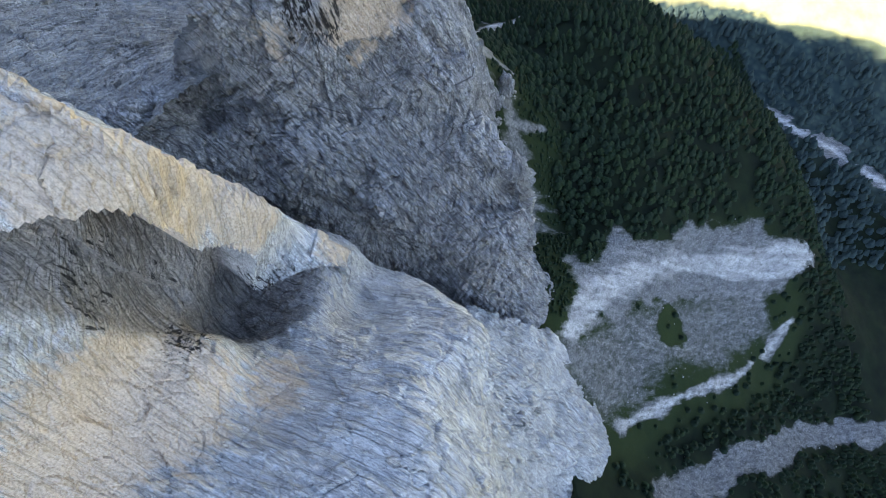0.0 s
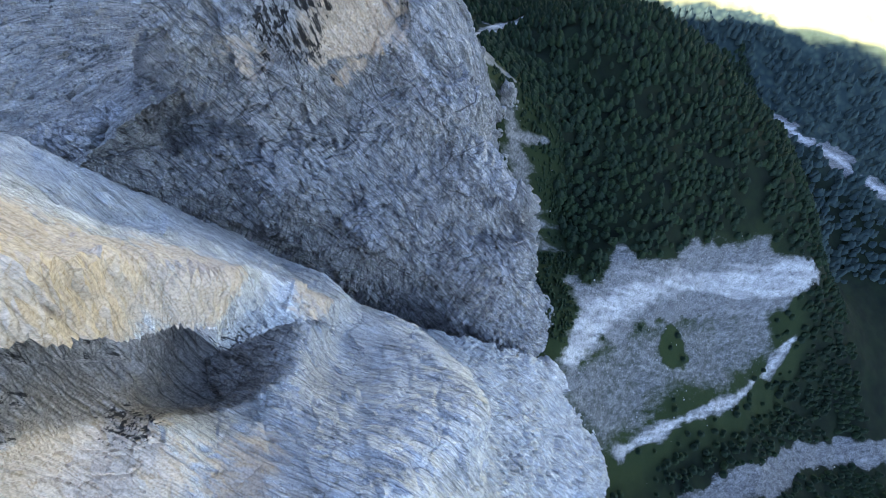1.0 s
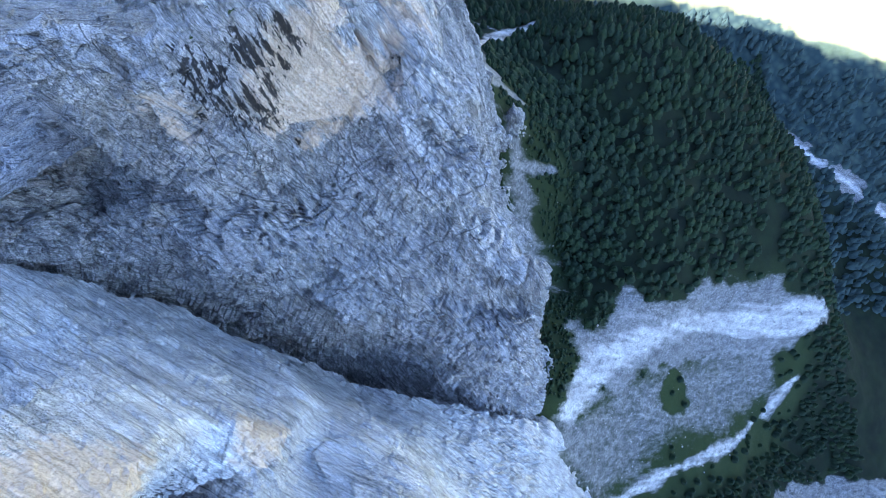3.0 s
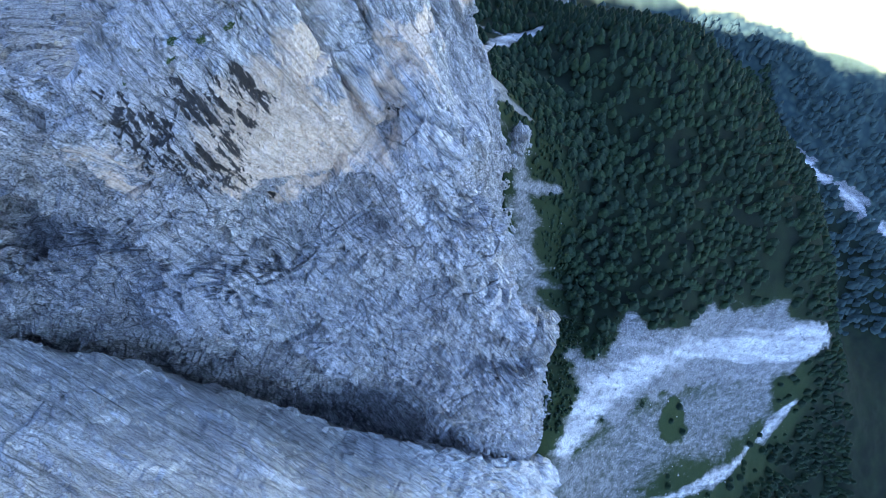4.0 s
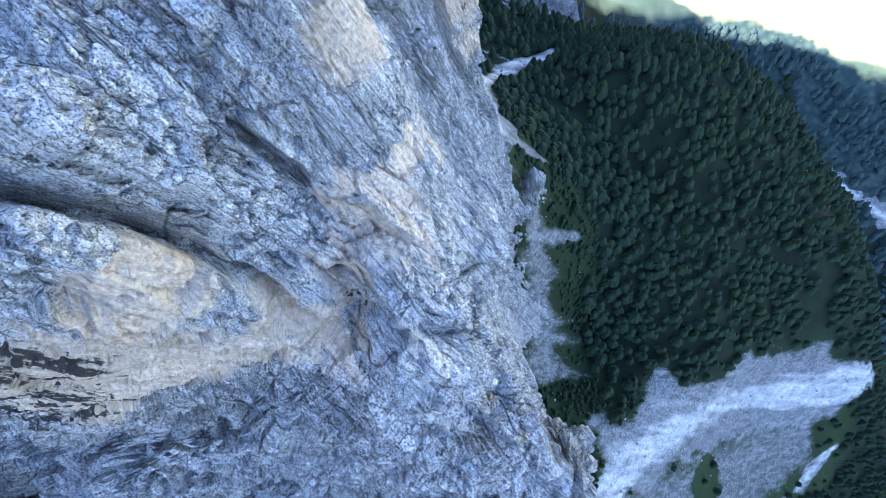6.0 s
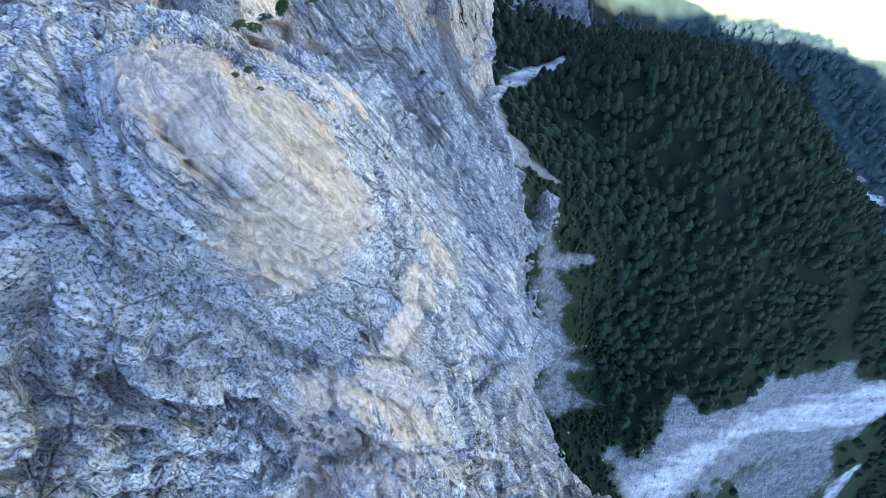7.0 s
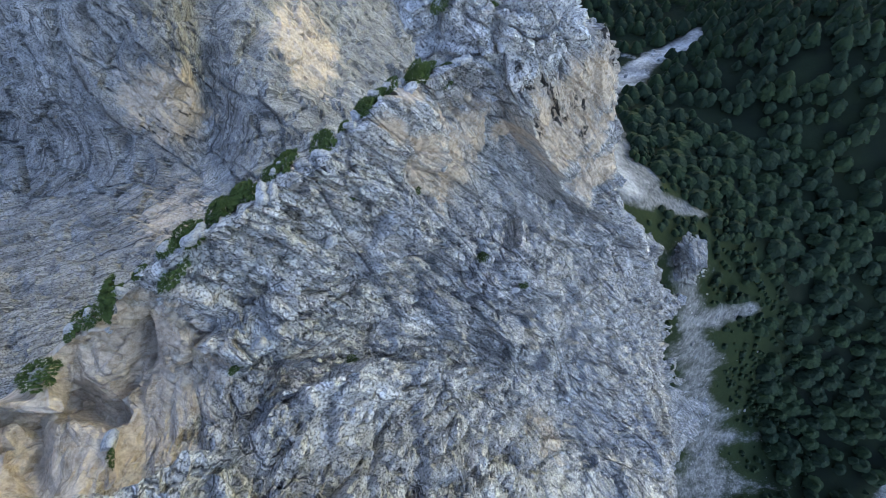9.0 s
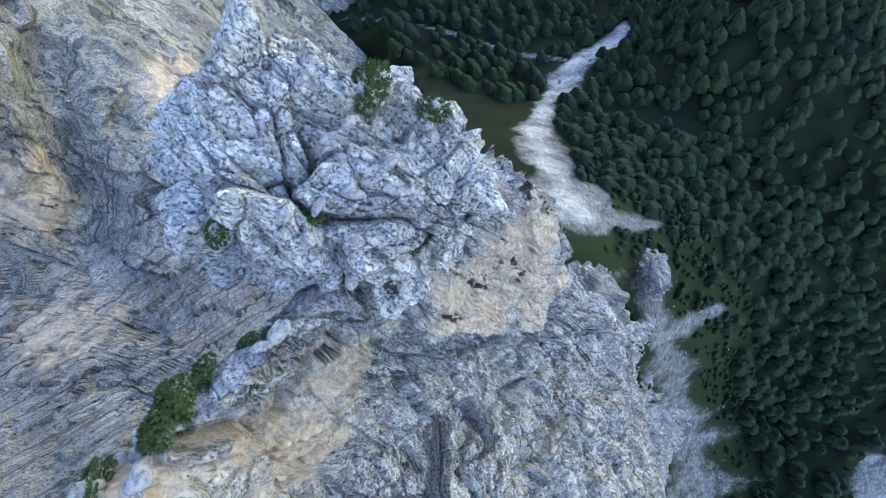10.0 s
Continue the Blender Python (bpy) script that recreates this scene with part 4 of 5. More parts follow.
CRACKS = [(0.9, 4.5, [(-30, 136, 226), (-24, 136.5, 223), (-22.5, 137.4, 219.7), (-21.8, 138, 215.5), (-20.5, 137.8, 210), (-20.1, 137.2, 202.5), (-19.2, 136, 195.8)]),
          (1.9, 8.5, [(-20, 136, 192), (-16, 136, 195), (-15, 138.5, 199), (-15, 141, 202)]),
          (0.6, 1.2, [(-12, 203.2, 190.5), (-9, 204, 189.5), (-6, 204.6, 186.5), (-3, 205.2, 182.5), (0, 205.5, 178)]),
          (0.5, 2.0, [(-9, 166, 187), (-9, 159, 189), (-9, 156, 188)]),
          (0.7, 3.0, [(-10, 149, 199), (-9, 152, 190), (-8, 155, 183)]),
          (0.6, 2.0, [(-18, 186, 192), (-15, 190, 187), (-13, 194, 184)]),
          (3.0, 9.0, [(-94, 125, 147), (-76, 118, 129), (-63, 113, 105), (-54, 110, 78)])]
CRACKS += [(1.2, 2.5, [(-56, 133, 170), (-51, 131, 158), (-55, 121, 144), (-51, 118, 126)]), (1.2, 2.5, [(-63, 137, 202), (-70, 139, 187), (-97, 143, 170)]),
           (0.9, 2.0, [(-5, 125, 177), (-10, 124, 153), (-3, 118, 135), (10, 115, 114)]), (1.5, 3.0, [(-44, 114, 123), (-37, 112, 90), (-18, 101, 74)]),
           (0.8, 2.0, [(-24, 136, 192), (-38, 138, 172), (-50, 133, 161)]), (1.0, 2.5, [(-13, 137, 197), (-15, 134, 191), (-10, 129, 185), (-8, 124, 175)]),
           (0.6, 3.0, [(-19, 146, 214), (-17, 146, 208), (-16, 144, 203)])]
CRACKS += [(0.5, 2.0, [(-24, 186, 197), (-24, 184, 196), (-24, 182, 197)]), (0.6, 2.0, [(-28, 183, 200), (-26, 182, 198), (-23, 181, 197)]),
           (0.5, 1.6, [(-20, 185, 194), (-19, 188, 193), (-16, 190, 190)]), (1.0, 2.2, [(-14, 186, 181), (-12, 188, 179), (-9, 188, 174), (-7, 191, 171)]),
           (0.7, 2.0, [(-8, 205, 189), (-7, 204, 184), (-7, 204, 179)]), (0.5, 1.5, [(-19, 182, 193), (-17, 184, 189), (-15, 187, 185)]),
           (0.6, 1.6, [(-6, 205, 174), (-6, 204, 165), (-1, 207, 147)]), (0.5, 1.6, [(-18, 172, 202), (-15, 170, 202), (-14, 168, 200), (-12, 169, 192)]),
           (0.5, 1.5, [(-26, 181, 199), (-22, 177, 200), (-21, 175, 201), (-19, 174, 201)])]
# the overhung band under the prow, its lip, seams of the slabs
FRONT_CRACKS = [(0.6, 2.0, [(-53, 70, 133), (-47, 44, 149), (-57, 32, 159), (-67, 27, 159), (-83, 14, 164)]),
                (0.8, 3.0, [(-15, 72, 49), (-8, 52, 51), (3, 31, 34), (9, 10, -1)]), (0.7, 2.5, [(-10, 62, 50), (3, 47, 41), (20, 55, 5)])]
FRONT_CRACKS += [(0.7, 2.0, [(-100, 89, 188), (-97, 95, 178), (-89, 98, 170)]), (0.5, 1.4, [(-57, 65, 214), (-54, 67, 208), (-58, 75, 190), (-59, 81, 165)]),
                 (0.5, 1.4, [(-58, 58, 212), (-56, 61, 203), (-64, 67, 175)]), (0.9, 3.0, [(-53, 65, 133), (-50, 74, 129), (-52, 84, 100)])]


def front_slab(P):
    """The buttress is smooth slab above, broken and grooved towards its foot."""
    return 0.95 - 0.75 * np.clip((75 + 0.6 * P[:, 0] - 0.8 * P[:, 2]) / 40, 0, 1)


def front_trim(P):
    """The prow's north side is one plane that falls away into the gully."""
    s = (P - np.array((0.0, 0.0, 280.0))) @ np.array((-0.568, -0.787, -0.239)) - 1.5
    high = np.clip((-0.6 * P[:, 0] + 0.8 * P[:, 2] - 125) / 30, 0, 1)
    back = np.maximum(0, -s) * high / 0.598 * 1.1
    return P - back[:, None] * np.array((0.8, 0.0, 0.6))


def overhang(P):
    """The band under the prow's lip: how far into it (0 at the lip, 1 at its foot), and how deep it goes."""
    Q = P + 0.6 * np.stack([fractal(P, 7, 3, 111), fractal(P, 7, 3, 112), fractal(P, 7, 3, 113)], 1)
    up = -0.6 * Q[:, 0] + 0.8 * Q[:, 2]
    lip = np.interp(up, [128, 146, 163, 173, 200, 217, 226, 233, 245], [74, 68.5, 65, 62.5, 55.5, 44.2, 40.8, 39, 36])
    low = np.interp(up, [128, 144, 158, 166, 179, 206, 220, 230, 245], [73, 64, 53, 46, 43, 37, 31.5, 30, 28])
    return (lip - Q[:, 1]) / (lip - low), np.interp(up, [128, 150, 165, 180, 235, 248], [0, 0.5, 2.5, 7, 9, 5])


# per place, how much of the lip's shade goes into the rock colour
OVERHANG_SHADE = []


def front_cut(P):
    """The buttress's cracks, and the band that is overhung from a sharp lip, with a second roof inside."""
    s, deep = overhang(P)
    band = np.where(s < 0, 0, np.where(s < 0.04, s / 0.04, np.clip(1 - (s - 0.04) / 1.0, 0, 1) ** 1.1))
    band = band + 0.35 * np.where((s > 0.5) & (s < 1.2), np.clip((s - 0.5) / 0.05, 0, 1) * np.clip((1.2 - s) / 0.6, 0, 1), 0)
    OVERHANG_SHADE.append(np.clip(s / 0.05, 0, 1) * np.clip((1.15 - s) / 0.3, 0, 1) * np.clip(deep / 4, 0, 1))
    b = -0.6 * P[:, 0] + 0.8 * P[:, 2]
    foot = 19 * np.exp(-((P[:, 1] - 14) / 26) ** 2 - ((b + 62) / 40) ** 2)
    proud = np.where(s < 0, np.exp(np.minimum(s, 0) / 0.55), 0) * np.clip(deep / 5, 0, 1)
    return carver(FRONT_CRACKS)(P) - 1.35 * deep * band + 4.0 * proud + foot


face("main_cliff", MAIN, MAIN_AXES, -50, 30, 10, graded([(-40, 62, 0.5), (62, 86, 0.26), (86, 150, 0.16)]), graded([(40, 150, 0.55), (150, 205, 0.3), (205, 240, 0.15)]),
     "grey limestone mountain wall with ochre breaks and dark streaks", end=ENDS, top=CREST, back=((-0.25, 0.2, -1.0), (-0.2, 0.2, -1.0)), carve=wall_cut, finish=below_crest)
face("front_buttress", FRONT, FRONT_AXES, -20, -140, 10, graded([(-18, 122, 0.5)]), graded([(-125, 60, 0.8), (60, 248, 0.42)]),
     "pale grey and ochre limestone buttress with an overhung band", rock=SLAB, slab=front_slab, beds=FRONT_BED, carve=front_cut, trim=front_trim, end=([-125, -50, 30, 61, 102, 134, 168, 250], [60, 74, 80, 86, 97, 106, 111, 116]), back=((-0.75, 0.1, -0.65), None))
mask(bpy.data.meshes["front_buttress"], "overhang_shade", OVERHANG_SHADE[0])
FAR_CRACKS = [(5.0, 7.0, [(-70, 272, 165), (-78, 262, 160), (-84, 250, 151), (-98, 243, 138), (-108, 236, 122)]), (1.5, 4.0, [(-60, 285, 150), (-75, 262, 150), (-100, 248, 160)]),
              (1.2, 3.0, [(-95, 245, 165), (-110, 240, 150), (-125, 236, 135)]), (4.0, 9.0, [(-85, 225, 128), (-100, 222, 130), (-118, 222, 135)])]
face("far_wall", FAR, MAIN_AXES, -50, 175, 25, graded([(-45, 200, 0.6)]), graded([(180, 345, 0.6)]),
     "banded grey and ochre limestone wall across the gully", carve=carver(FAR_CRACKS), rock=BANDED, slab=0.9, beds=FAR_BED, foot=([-45, 40, 60, 75, 88, 98, 200], [243, 243, 232, 222, 195, 150, 130]))


def north_wall():
    """The broken cliffs beyond the stream."""
    a, b = np.arange(-170, 75, 1.2), np.arange(0, 150, 1.2)
    A, B = np.meshgrid(a, b, indexing="ij")
    y = 352 + 0.12 * (A + 40) + 0.55 * B + 14 * fractal(np.stack([A.ravel(), B.ravel() * 0.3, 0 * A.ravel()], 1), 60, 3, 5).reshape(A.shape)
    G = np.stack([A, y, 20 + B * np.clip((55 - A) / 70, 0.1, 1)], -1)
    N = -normals(G)
    V = weather(G.reshape(-1, 3), -N.reshape(-1, 3), 1.3)
    me = sheet("north_wall", V, quads(len(a), len(b)), DULL, smooth=False)
    rock_masks(me, V)
    tagged(new("north_wall", me), "broken grey cliffs beyond the stony stream", "cliff", kind="structure")


north_wall()


def rock_tower(x, y, base, height, r, seed, label):
    """A free-standing fin of rock."""
    n, m = 90, 70
    a = np.linspace(0, 2 * math.pi, n)
    t = np.linspace(0, 1, m)
    Aa, Tt = np.meshgrid(a, t, indexing="ij")
    cap = np.where(Tt > 0.94, np.sqrt(np.clip((1 - Tt) / 0.06, 0, 1)), 1)
    G = np.stack([x + r * (1.3 - 0.85 * Tt) * cap * np.cos(Aa), y + r * (1.7 - 0.95 * Tt) * np.sqrt(cap) * np.sin(Aa), base + height * Tt - 4 * (Tt > 0.5) * np.sin(Aa) * Tt], -1)
    N = normals(G)
    bulge = 2.6 * fractal(G.reshape(-1, 3), 14, 3, 15)
    bulge = bulge + 2.0 * facets(G.reshape(-1, 3), 9, 77, 1.3)[0]
    V = weather(G.reshape(-1, 3) + bulge[:, None] * N.reshape(-1, 3), N.reshape(-1, 3), 0.9)
    V = V.reshape(n, m, 3)
    V = G + (V - G) * np.clip((1 - Tt) / 0.05, 0, 1)[..., None]
    V[-1] = V[0]
    me = sheet("rock_tower", V.reshape(-1, 3), quads(n, m), DULL, smooth=False)
    rock_masks(me, V.reshape(-1, 3))
    tagged(new("rock_tower", me), label, "rock tower", kind="structure")


def pinnacle_head():
    """The broken block that crowns the ridge, tilted to the valley and overhanging a ledge."""
    n, m = 330, 190
    a, t = np.linspace(0, 2 * math.pi, n), np.linspace(-0.5 * math.pi, 0.5 * math.pi, m)
    Aa, Tt = np.meshgrid(a, t, indexing="ij")
    def square(v, k):
        return np.sign(v) * np.abs(v) ** k
    x = 6.3 * square(np.cos(Aa), 0.7) * square(np.cos(Tt), 0.55)
    y = 5.0 * square(np.sin(Aa), 0.8) * square(np.cos(Tt), 0.6)
    z = 3.6 * square(np.sin(Tt), 0.7)
    down, north, out = np.array((0.69, -0.05, -0.72)), np.array((0.0, 1.0, 0.05)), np.array((0.72, 0.0, 0.69))
    G = np.array((-7.7, 209.4, 187.5)) + x[..., None] * down + y[..., None] * north + z[..., None] * out
    P, N = G.reshape(-1, 3), normals(G).reshape(-1, 3)
    Q = P + 0.2 * np.stack([fractal(P, 2, 2, 5), fractal(P, 2, 2, 6), fractal(P, 2, 2, 7)], 1)
    d = 0.5 * fractal(P, 5, 2, 12)
    for size, high, deep, seed in ((3.6, 1.7, 0.7, 31), (1.6, 0.7, 0.35, 41), (0.75, 0.2, 0.1, 51), (0.4, 0.06, 0.0, 61)):
        f, gap = facets(Q, size, seed, 1.5)
        d += high * f - deep * np.exp(-(gap / 0.05) ** 2)
    V = (P + d[:, None] * N).reshape(n, m, 3)
    V[:, 0], V[:, -1] = V[:, 0].mean(0), V[:, -1].mean(0)
    V[-1] = V[0]
    me = sheet("pinnacle_head", V.reshape(-1, 3), quads(n, m), CROWN, smooth=False)
    rock_masks(me, V.reshape(-1, 3))
    tagged(new("pinnacle_head", me), "pale broken limestone block crowning the ridge", "rock", kind="structure")


pinnacle_head()
rock_tower(21, 224, 20, 62, 8.0, 3, "small grey rock tower at the foot of the wall")
rock_tower(4, 214, 40, 80, 8.0, 5, "grey rock shoulder leaning on the foot of the wall")
rock_tower(14, 119, 55, 78, 6.5, 8, "grey rock tooth on the rim of the wall")

# ---- the ground: one sheet, fine near the foot of the wall, out to the horizon ----
def spread(lo, hi, step, far):
    mid = list(np.arange(lo, hi + step / 2, step))
    out, v, s = [], hi, step
    while v < far:
        s *= 1.25
        v += s
        out.append(v)
    back, v, s = [], lo, step
    while v > -far:
        s *= 1.25
        v -= s
        back.append(v)
    return np.array(back[::-1] + mid + out)


def cover(flat):
    """The ground's cover: scree, grass, far wood, and the grass coloured as sunlit."""
    d1, u1 = near_line(flat, [(41, 83), (66, 110), (107, 129), (168, 144), (230, 146), (291, 158)])
    d2, u2 = near_line(flat, [(73, 25), (128, 45), (187, 60), (231, 81), (265, 110)])
    d3, u3 = near_line(flat, [(103, -24), (166, -5), (236, 6), (314, 12), (400, 0)])
    d4, u4 = near_line(flat, [(360, 368), (386, 340), (424, 316), (474, 273), (540, 200)])
    d5, u5 = near_line(flat, [(6, 240), (3, 256), (2, 272), (11, 297), (25, 318), (38, 323), (49, 330)])
    d6, u6 = near_line(flat, [(-110, 385), (-73, 370), (-40, 350), (-19, 341), (1, 329), (21, 319)])
    wob = 6 * fractal(flat, 22, 4, 95) + 2.5 * fractal(flat * (0.4, 1, 1), 4, 2, 96)
    scree = np.clip((np.interp(u1, [0, 0.2, 0.4, 0.7, 0.85, 1], [18, 26, 28, 28, 24, 9]) - d1 + 1.3 * wob) / 9, 0, 1)
    scree = np.maximum(scree, np.clip((7 - d2 + 0.5 * wob) / 4, 0, 1))
    scree = np.maximum(scree, np.clip((14 - d3 + wob) / 5, 0, 1))
    scree = np.maximum(scree, np.clip((13 - d4 + 1.5 * wob) / 4, 0, 1))
    scree = np.maximum(scree, np.clip((np.interp(u5, [0, 0.35, 0.6, 1], [10, 9, 4, 3]) - d5 + 0.6 * wob) / 3, 0, 1))
    scree = np.maximum(scree, np.clip((1.6 - d6 + 0.15 * wob) / 1.5, 0, 1))
    # fans under the east wall
    fan, _ = near_line(flat, [(24, 150), (26, 175), (24, 200), (20, 225)])
    for a, b in (((21, 207), (46, 214)), ((18, 238), (56, 239)), ((40, 117), (68, 119))):
        d, u = near_line(flat, [a, b])
        scree = np.maximum(scree, np.clip((2.6 - 1.5 * u - d + 0.4 * wob) / 3, 0, 1))
    lens, _ = near_line(flat, [(60, 60), (110, 85), (170, 95), (215, 110)])
    scree = np.maximum(scree, np.clip((38 - lens + wob) / 25, 0, 0.88))
    patch = np.clip((15 - np.hypot(flat[:, 0] - 128, flat[:, 1] - 94) + wob) / 5, 0, 1)
    scree = scree * (1 - patch)
    grass = np.maximum(np.clip((75 - lens + wob) / 25, 0, 0.8), np.clip((36 - fan + wob) / 20, 0, 0.6))
    grass = np.maximum(grass, patch)
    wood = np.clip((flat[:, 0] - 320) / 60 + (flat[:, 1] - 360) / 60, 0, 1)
    # the pale grass begins at the mountain's shadow line, sunlight painted in
    edge = np.interp(flat[:, 0], [282, 347, 392, 422, 465, 510, 560, 700, 900], [534, 508, 484, 456, 459, 440, 410, 370, 330])
    sunlit_meadow = np.clip((flat[:, 1] - edge + wob) / 12, 0, 1) * np.clip((flat[:, 0] + wob - 130) / 25, 0, 1)
    # each fan runs out in its own finger
    reach = 6 + 36 * (0.5 + 0.5 * fractal(np.stack([0 * d1, flat[:, 1], 0 * d1], 1), 9, 2, 98)) ** 2.2
    fans = np.clip((reach - fan + 0.3 * wob) / (0.85 * reach), 0, 1) * np.clip((232 - flat[:, 1]) / 15, 0, 1) * np.clip((flat[:, 1] - 140) / 12, 0, 1)
    run = np.stack([flat[:, 0] * 0.03, flat[:, 1] * 0.3, 0 * d1], 1)
    core = np.exp(-(np.maximum(0, d1 + 0.5 * wob - np.interp(u1, [0, 0.6, 1], [3, 4, 9])) / 5) ** 2)
    flow = 0.75 * np.maximum(core, np.exp(-(np.minimum(np.minimum(d2, d4), d5) / 5) ** 2)) + 0.35 * fractal(run, 1.0, 4, 97) - 0.1
    lower = np.clip((d1 - 14) / 10, 0, 1) * np.clip((118 + 0.1 * flat[:, 0] - flat[:, 1]) / 10, 0, 1)
    scree = scree * (1 - 0.1 * lower)
    return scree, grass, wood, sunlit_meadow, np.clip(0.35 + flow * 0.6, 0, 1), fans


gx, gy = spread(-30, 440, 1.7, 4800), spread(-50, 500, 1.7, 4800)
GX, GY = np.meshgrid(gx, gy, indexing="ij")
flat = np.stack([GX.ravel(), GY.ravel(), 0 * GX.ravel()], 1)
scree, grass, wood, sunlit_meadow, flow, fans = cover(flat)
GZ = slope_height(flat[:, 0], flat[:, 1]) + 1.2 * fractal(flat, 18, 4, 91) + scree * 0.5 * fractal(flat, 5, 2, 92)
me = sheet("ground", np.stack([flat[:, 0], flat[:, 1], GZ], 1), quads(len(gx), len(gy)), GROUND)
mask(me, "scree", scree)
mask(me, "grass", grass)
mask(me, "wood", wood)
mask(me, "sunlit_meadow", sunlit_meadow)
mask(me, "flow", flow)
mask(me, "fan", fans)
tagged(new("ground", me), "valley floor of scree, grass and dark forest soil", "ground", kind="structure")

# ---- the summit ridge behind, which keeps the whole face in shade ----
ys = np.linspace(-500, 520, 120)
crest = np.interp(ys, [-500, -150, 48, 148, 205, 300, 520], [808, 768, 686, 564, 486, 416, 290])
rows = []
for x, k in ((-205, 0.0), (-220, 0.35), (-245, 1.0), (-420, 0.9), (-700, 0.2)):
    z = 120 * (1 - k) + crest * k
    rows.append(np.stack([np.full_like(ys, x), ys, z], 1))
G = np.array(rows)
G = G + 8 * np.stack([fractal(G.reshape(-1, 3), 60, 3, s).reshape(G.shape[:2]) for s in (1, 2, 3)], -1)
me = sheet("summit_ridge", G.reshape(-1, 3), quads(*G.shape[:2]), ROCK)
mask(me, "ochre", np.zeros(len(me.vertices)))
mask(me, "wet_and_shade", np.zeros(len(me.vertices)))
tagged(new("summit_ridge", me), "high grey limestone summit ridge above the wall", "mountain", kind="structure")

# ---- forest ----
def ring_crown(rng, height, radius, sides, levels, droop=0.25):
    """A conifer's crown: rings of drooping sprays, ragged, with gaps between."""
    V, F = [], []
    for l in range(levels):
        t = l / levels
        z0 = height * (0.16 + 0.84 * t)
        r = radius * (1 - t ** 2.4) ** 0.7 * (0.85 + 0.3 * rng.random())
        rise = height * 0.84 / levels * 1.7
        turn = rng.random() * 6.28
        for k in range(sides):
            a = turn + 6.283 * (k + 0.3 * rng.random()) / sides
            w = 3.3 / sides
            rr = r * (0.7 + 0.5 * rng.random())
            b = len(V)
            zz = z0 - droop * rr + 0.3 * rng.random()
            V += [(0, 0, z0 + rise), (rr * math.cos(a - w), rr * math.sin(a - w), zz + 0.18 * rr), (1.12 * rr * math.cos(a), 1.12 * rr * math.sin(a), zz),
                  (rr * math.cos(a + w), rr * math.sin(a + w), zz + 0.18 * rr), (0.35 * rr * math.cos(a), 0.35 * rr * math.sin(a), zz + 0.45 * rr)]
            F += [(b, b + 1, b + 2), (b, b + 2, b + 3), (b + 1, b + 4, b + 2), (b + 2, b + 4, b + 3)]
    return np.array(V, float), np.array(F, int)


def trunk_form(height, r):
    V, F = [], []
    for z, k in ((-1.5, 1.2), (height * 0.45, 0.7), (height * 0.93, 0.12)):
        for i in range(6):
            V.append((k * r * math.cos(i * 1.047), k * r * math.sin(i * 1.047), z))
    for l in range(2):
        for i in range(6):
            j = (i + 1) % 6
            F += [(l * 6 + i, l * 6 + j, l * 6 + 6 + j), (l * 6 + i, l * 6 + 6 + j, l * 6 + 6 + i)]
    return np.array(V, float), np.array(F, int)


rng = np.random.default_rng(7)
FORMS = []
for k, (h, r, mat) in enumerate(((8.2, 2.9, SPRUCE), (7.2, 2.6, SPRUCE), (6.8, 3.0, LARCH), (5.8, 2.4, LARCH))):
    FORMS.append((sheet("crown", *ring_crown(rng, h, r, 9, 8), mat, smooth=False), sheet("trunk", *trunk_form(h, 0.2), BARK), mat, h))


def tree_places(step, x0, x1, y0, y1, seed):
    r = np.random.default_rng(seed)
    xs, ys = np.meshgrid(np.arange(x0, x1, step), np.arange(y0, y1, step), indexing="ij")
    P = np.stack([xs.ravel(), ys.ravel()], 1) + r.uniform(-0.42, 0.42, (xs.size, 2)) * step
    P = np.concatenate([P, np.zeros((len(P), 1))], 1)
    s, g, w, sunlit, fl, fn = cover(P)
    thin = 0.5 + 0.5 * fractal(P, 30, 2, 33)
    foot, _ = near_line(P, [(20, -40), (35, 80), (45, 120), (40, 160), (38, 200), (34, 230), (25, 290)])
    ok = (s < 0.25) & (sunlit < 0.1) & (r.random(len(P)) > 0.75 * g + 0.12) & (thin > 0.12)
    ok &= (P[:, 0] > np.interp(P[:, 1], [-40, 60, 120, 160, 200, 228, 242, 290, 340, 500], [60, 60, 60, 52, 50, 40, 16, -5, -60, -60]))
    low = P[:, 1] < 130 - 0.1 * P[:, 0]
    ok &= ~low | (r.random(len(P)) < 0.8)
    return P[ok]


T = tree_places(4.3, -60, 345, -60, 470, 5)
T[:, 2] = slope_height(T[:, 0], T[:, 1]) - 0.3
order = np.argsort(np.hypot(T[:, 0] - 30, T[:, 1] - 215))
near, rest = T[order[:280]], T[order[280:]]
tr = random.Random(3)
for x, y, z in near:
    crown, trunk, mat, h = FORMS[tr.randrange(4)]
    s = tr.uniform(0.6, 1.05)
    base = new("conifer_tree")
    base.matrix_basis = Matrix.Translation((x, y, z)) @ Matrix.Rotation(tr.uniform(0, 6.28), 4, "Z") @ Matrix.Diagonal((s, s, s * tr.uniform(0.9, 1.15), 1))
    tagged(base, "dark green conifer on the steep forest slope below the wall", "tree", "conifers below the wall")
    for nm, data in (("trunk", trunk), ("crown", crown)):
        ob = new(nm, data)
        ob.parent = base


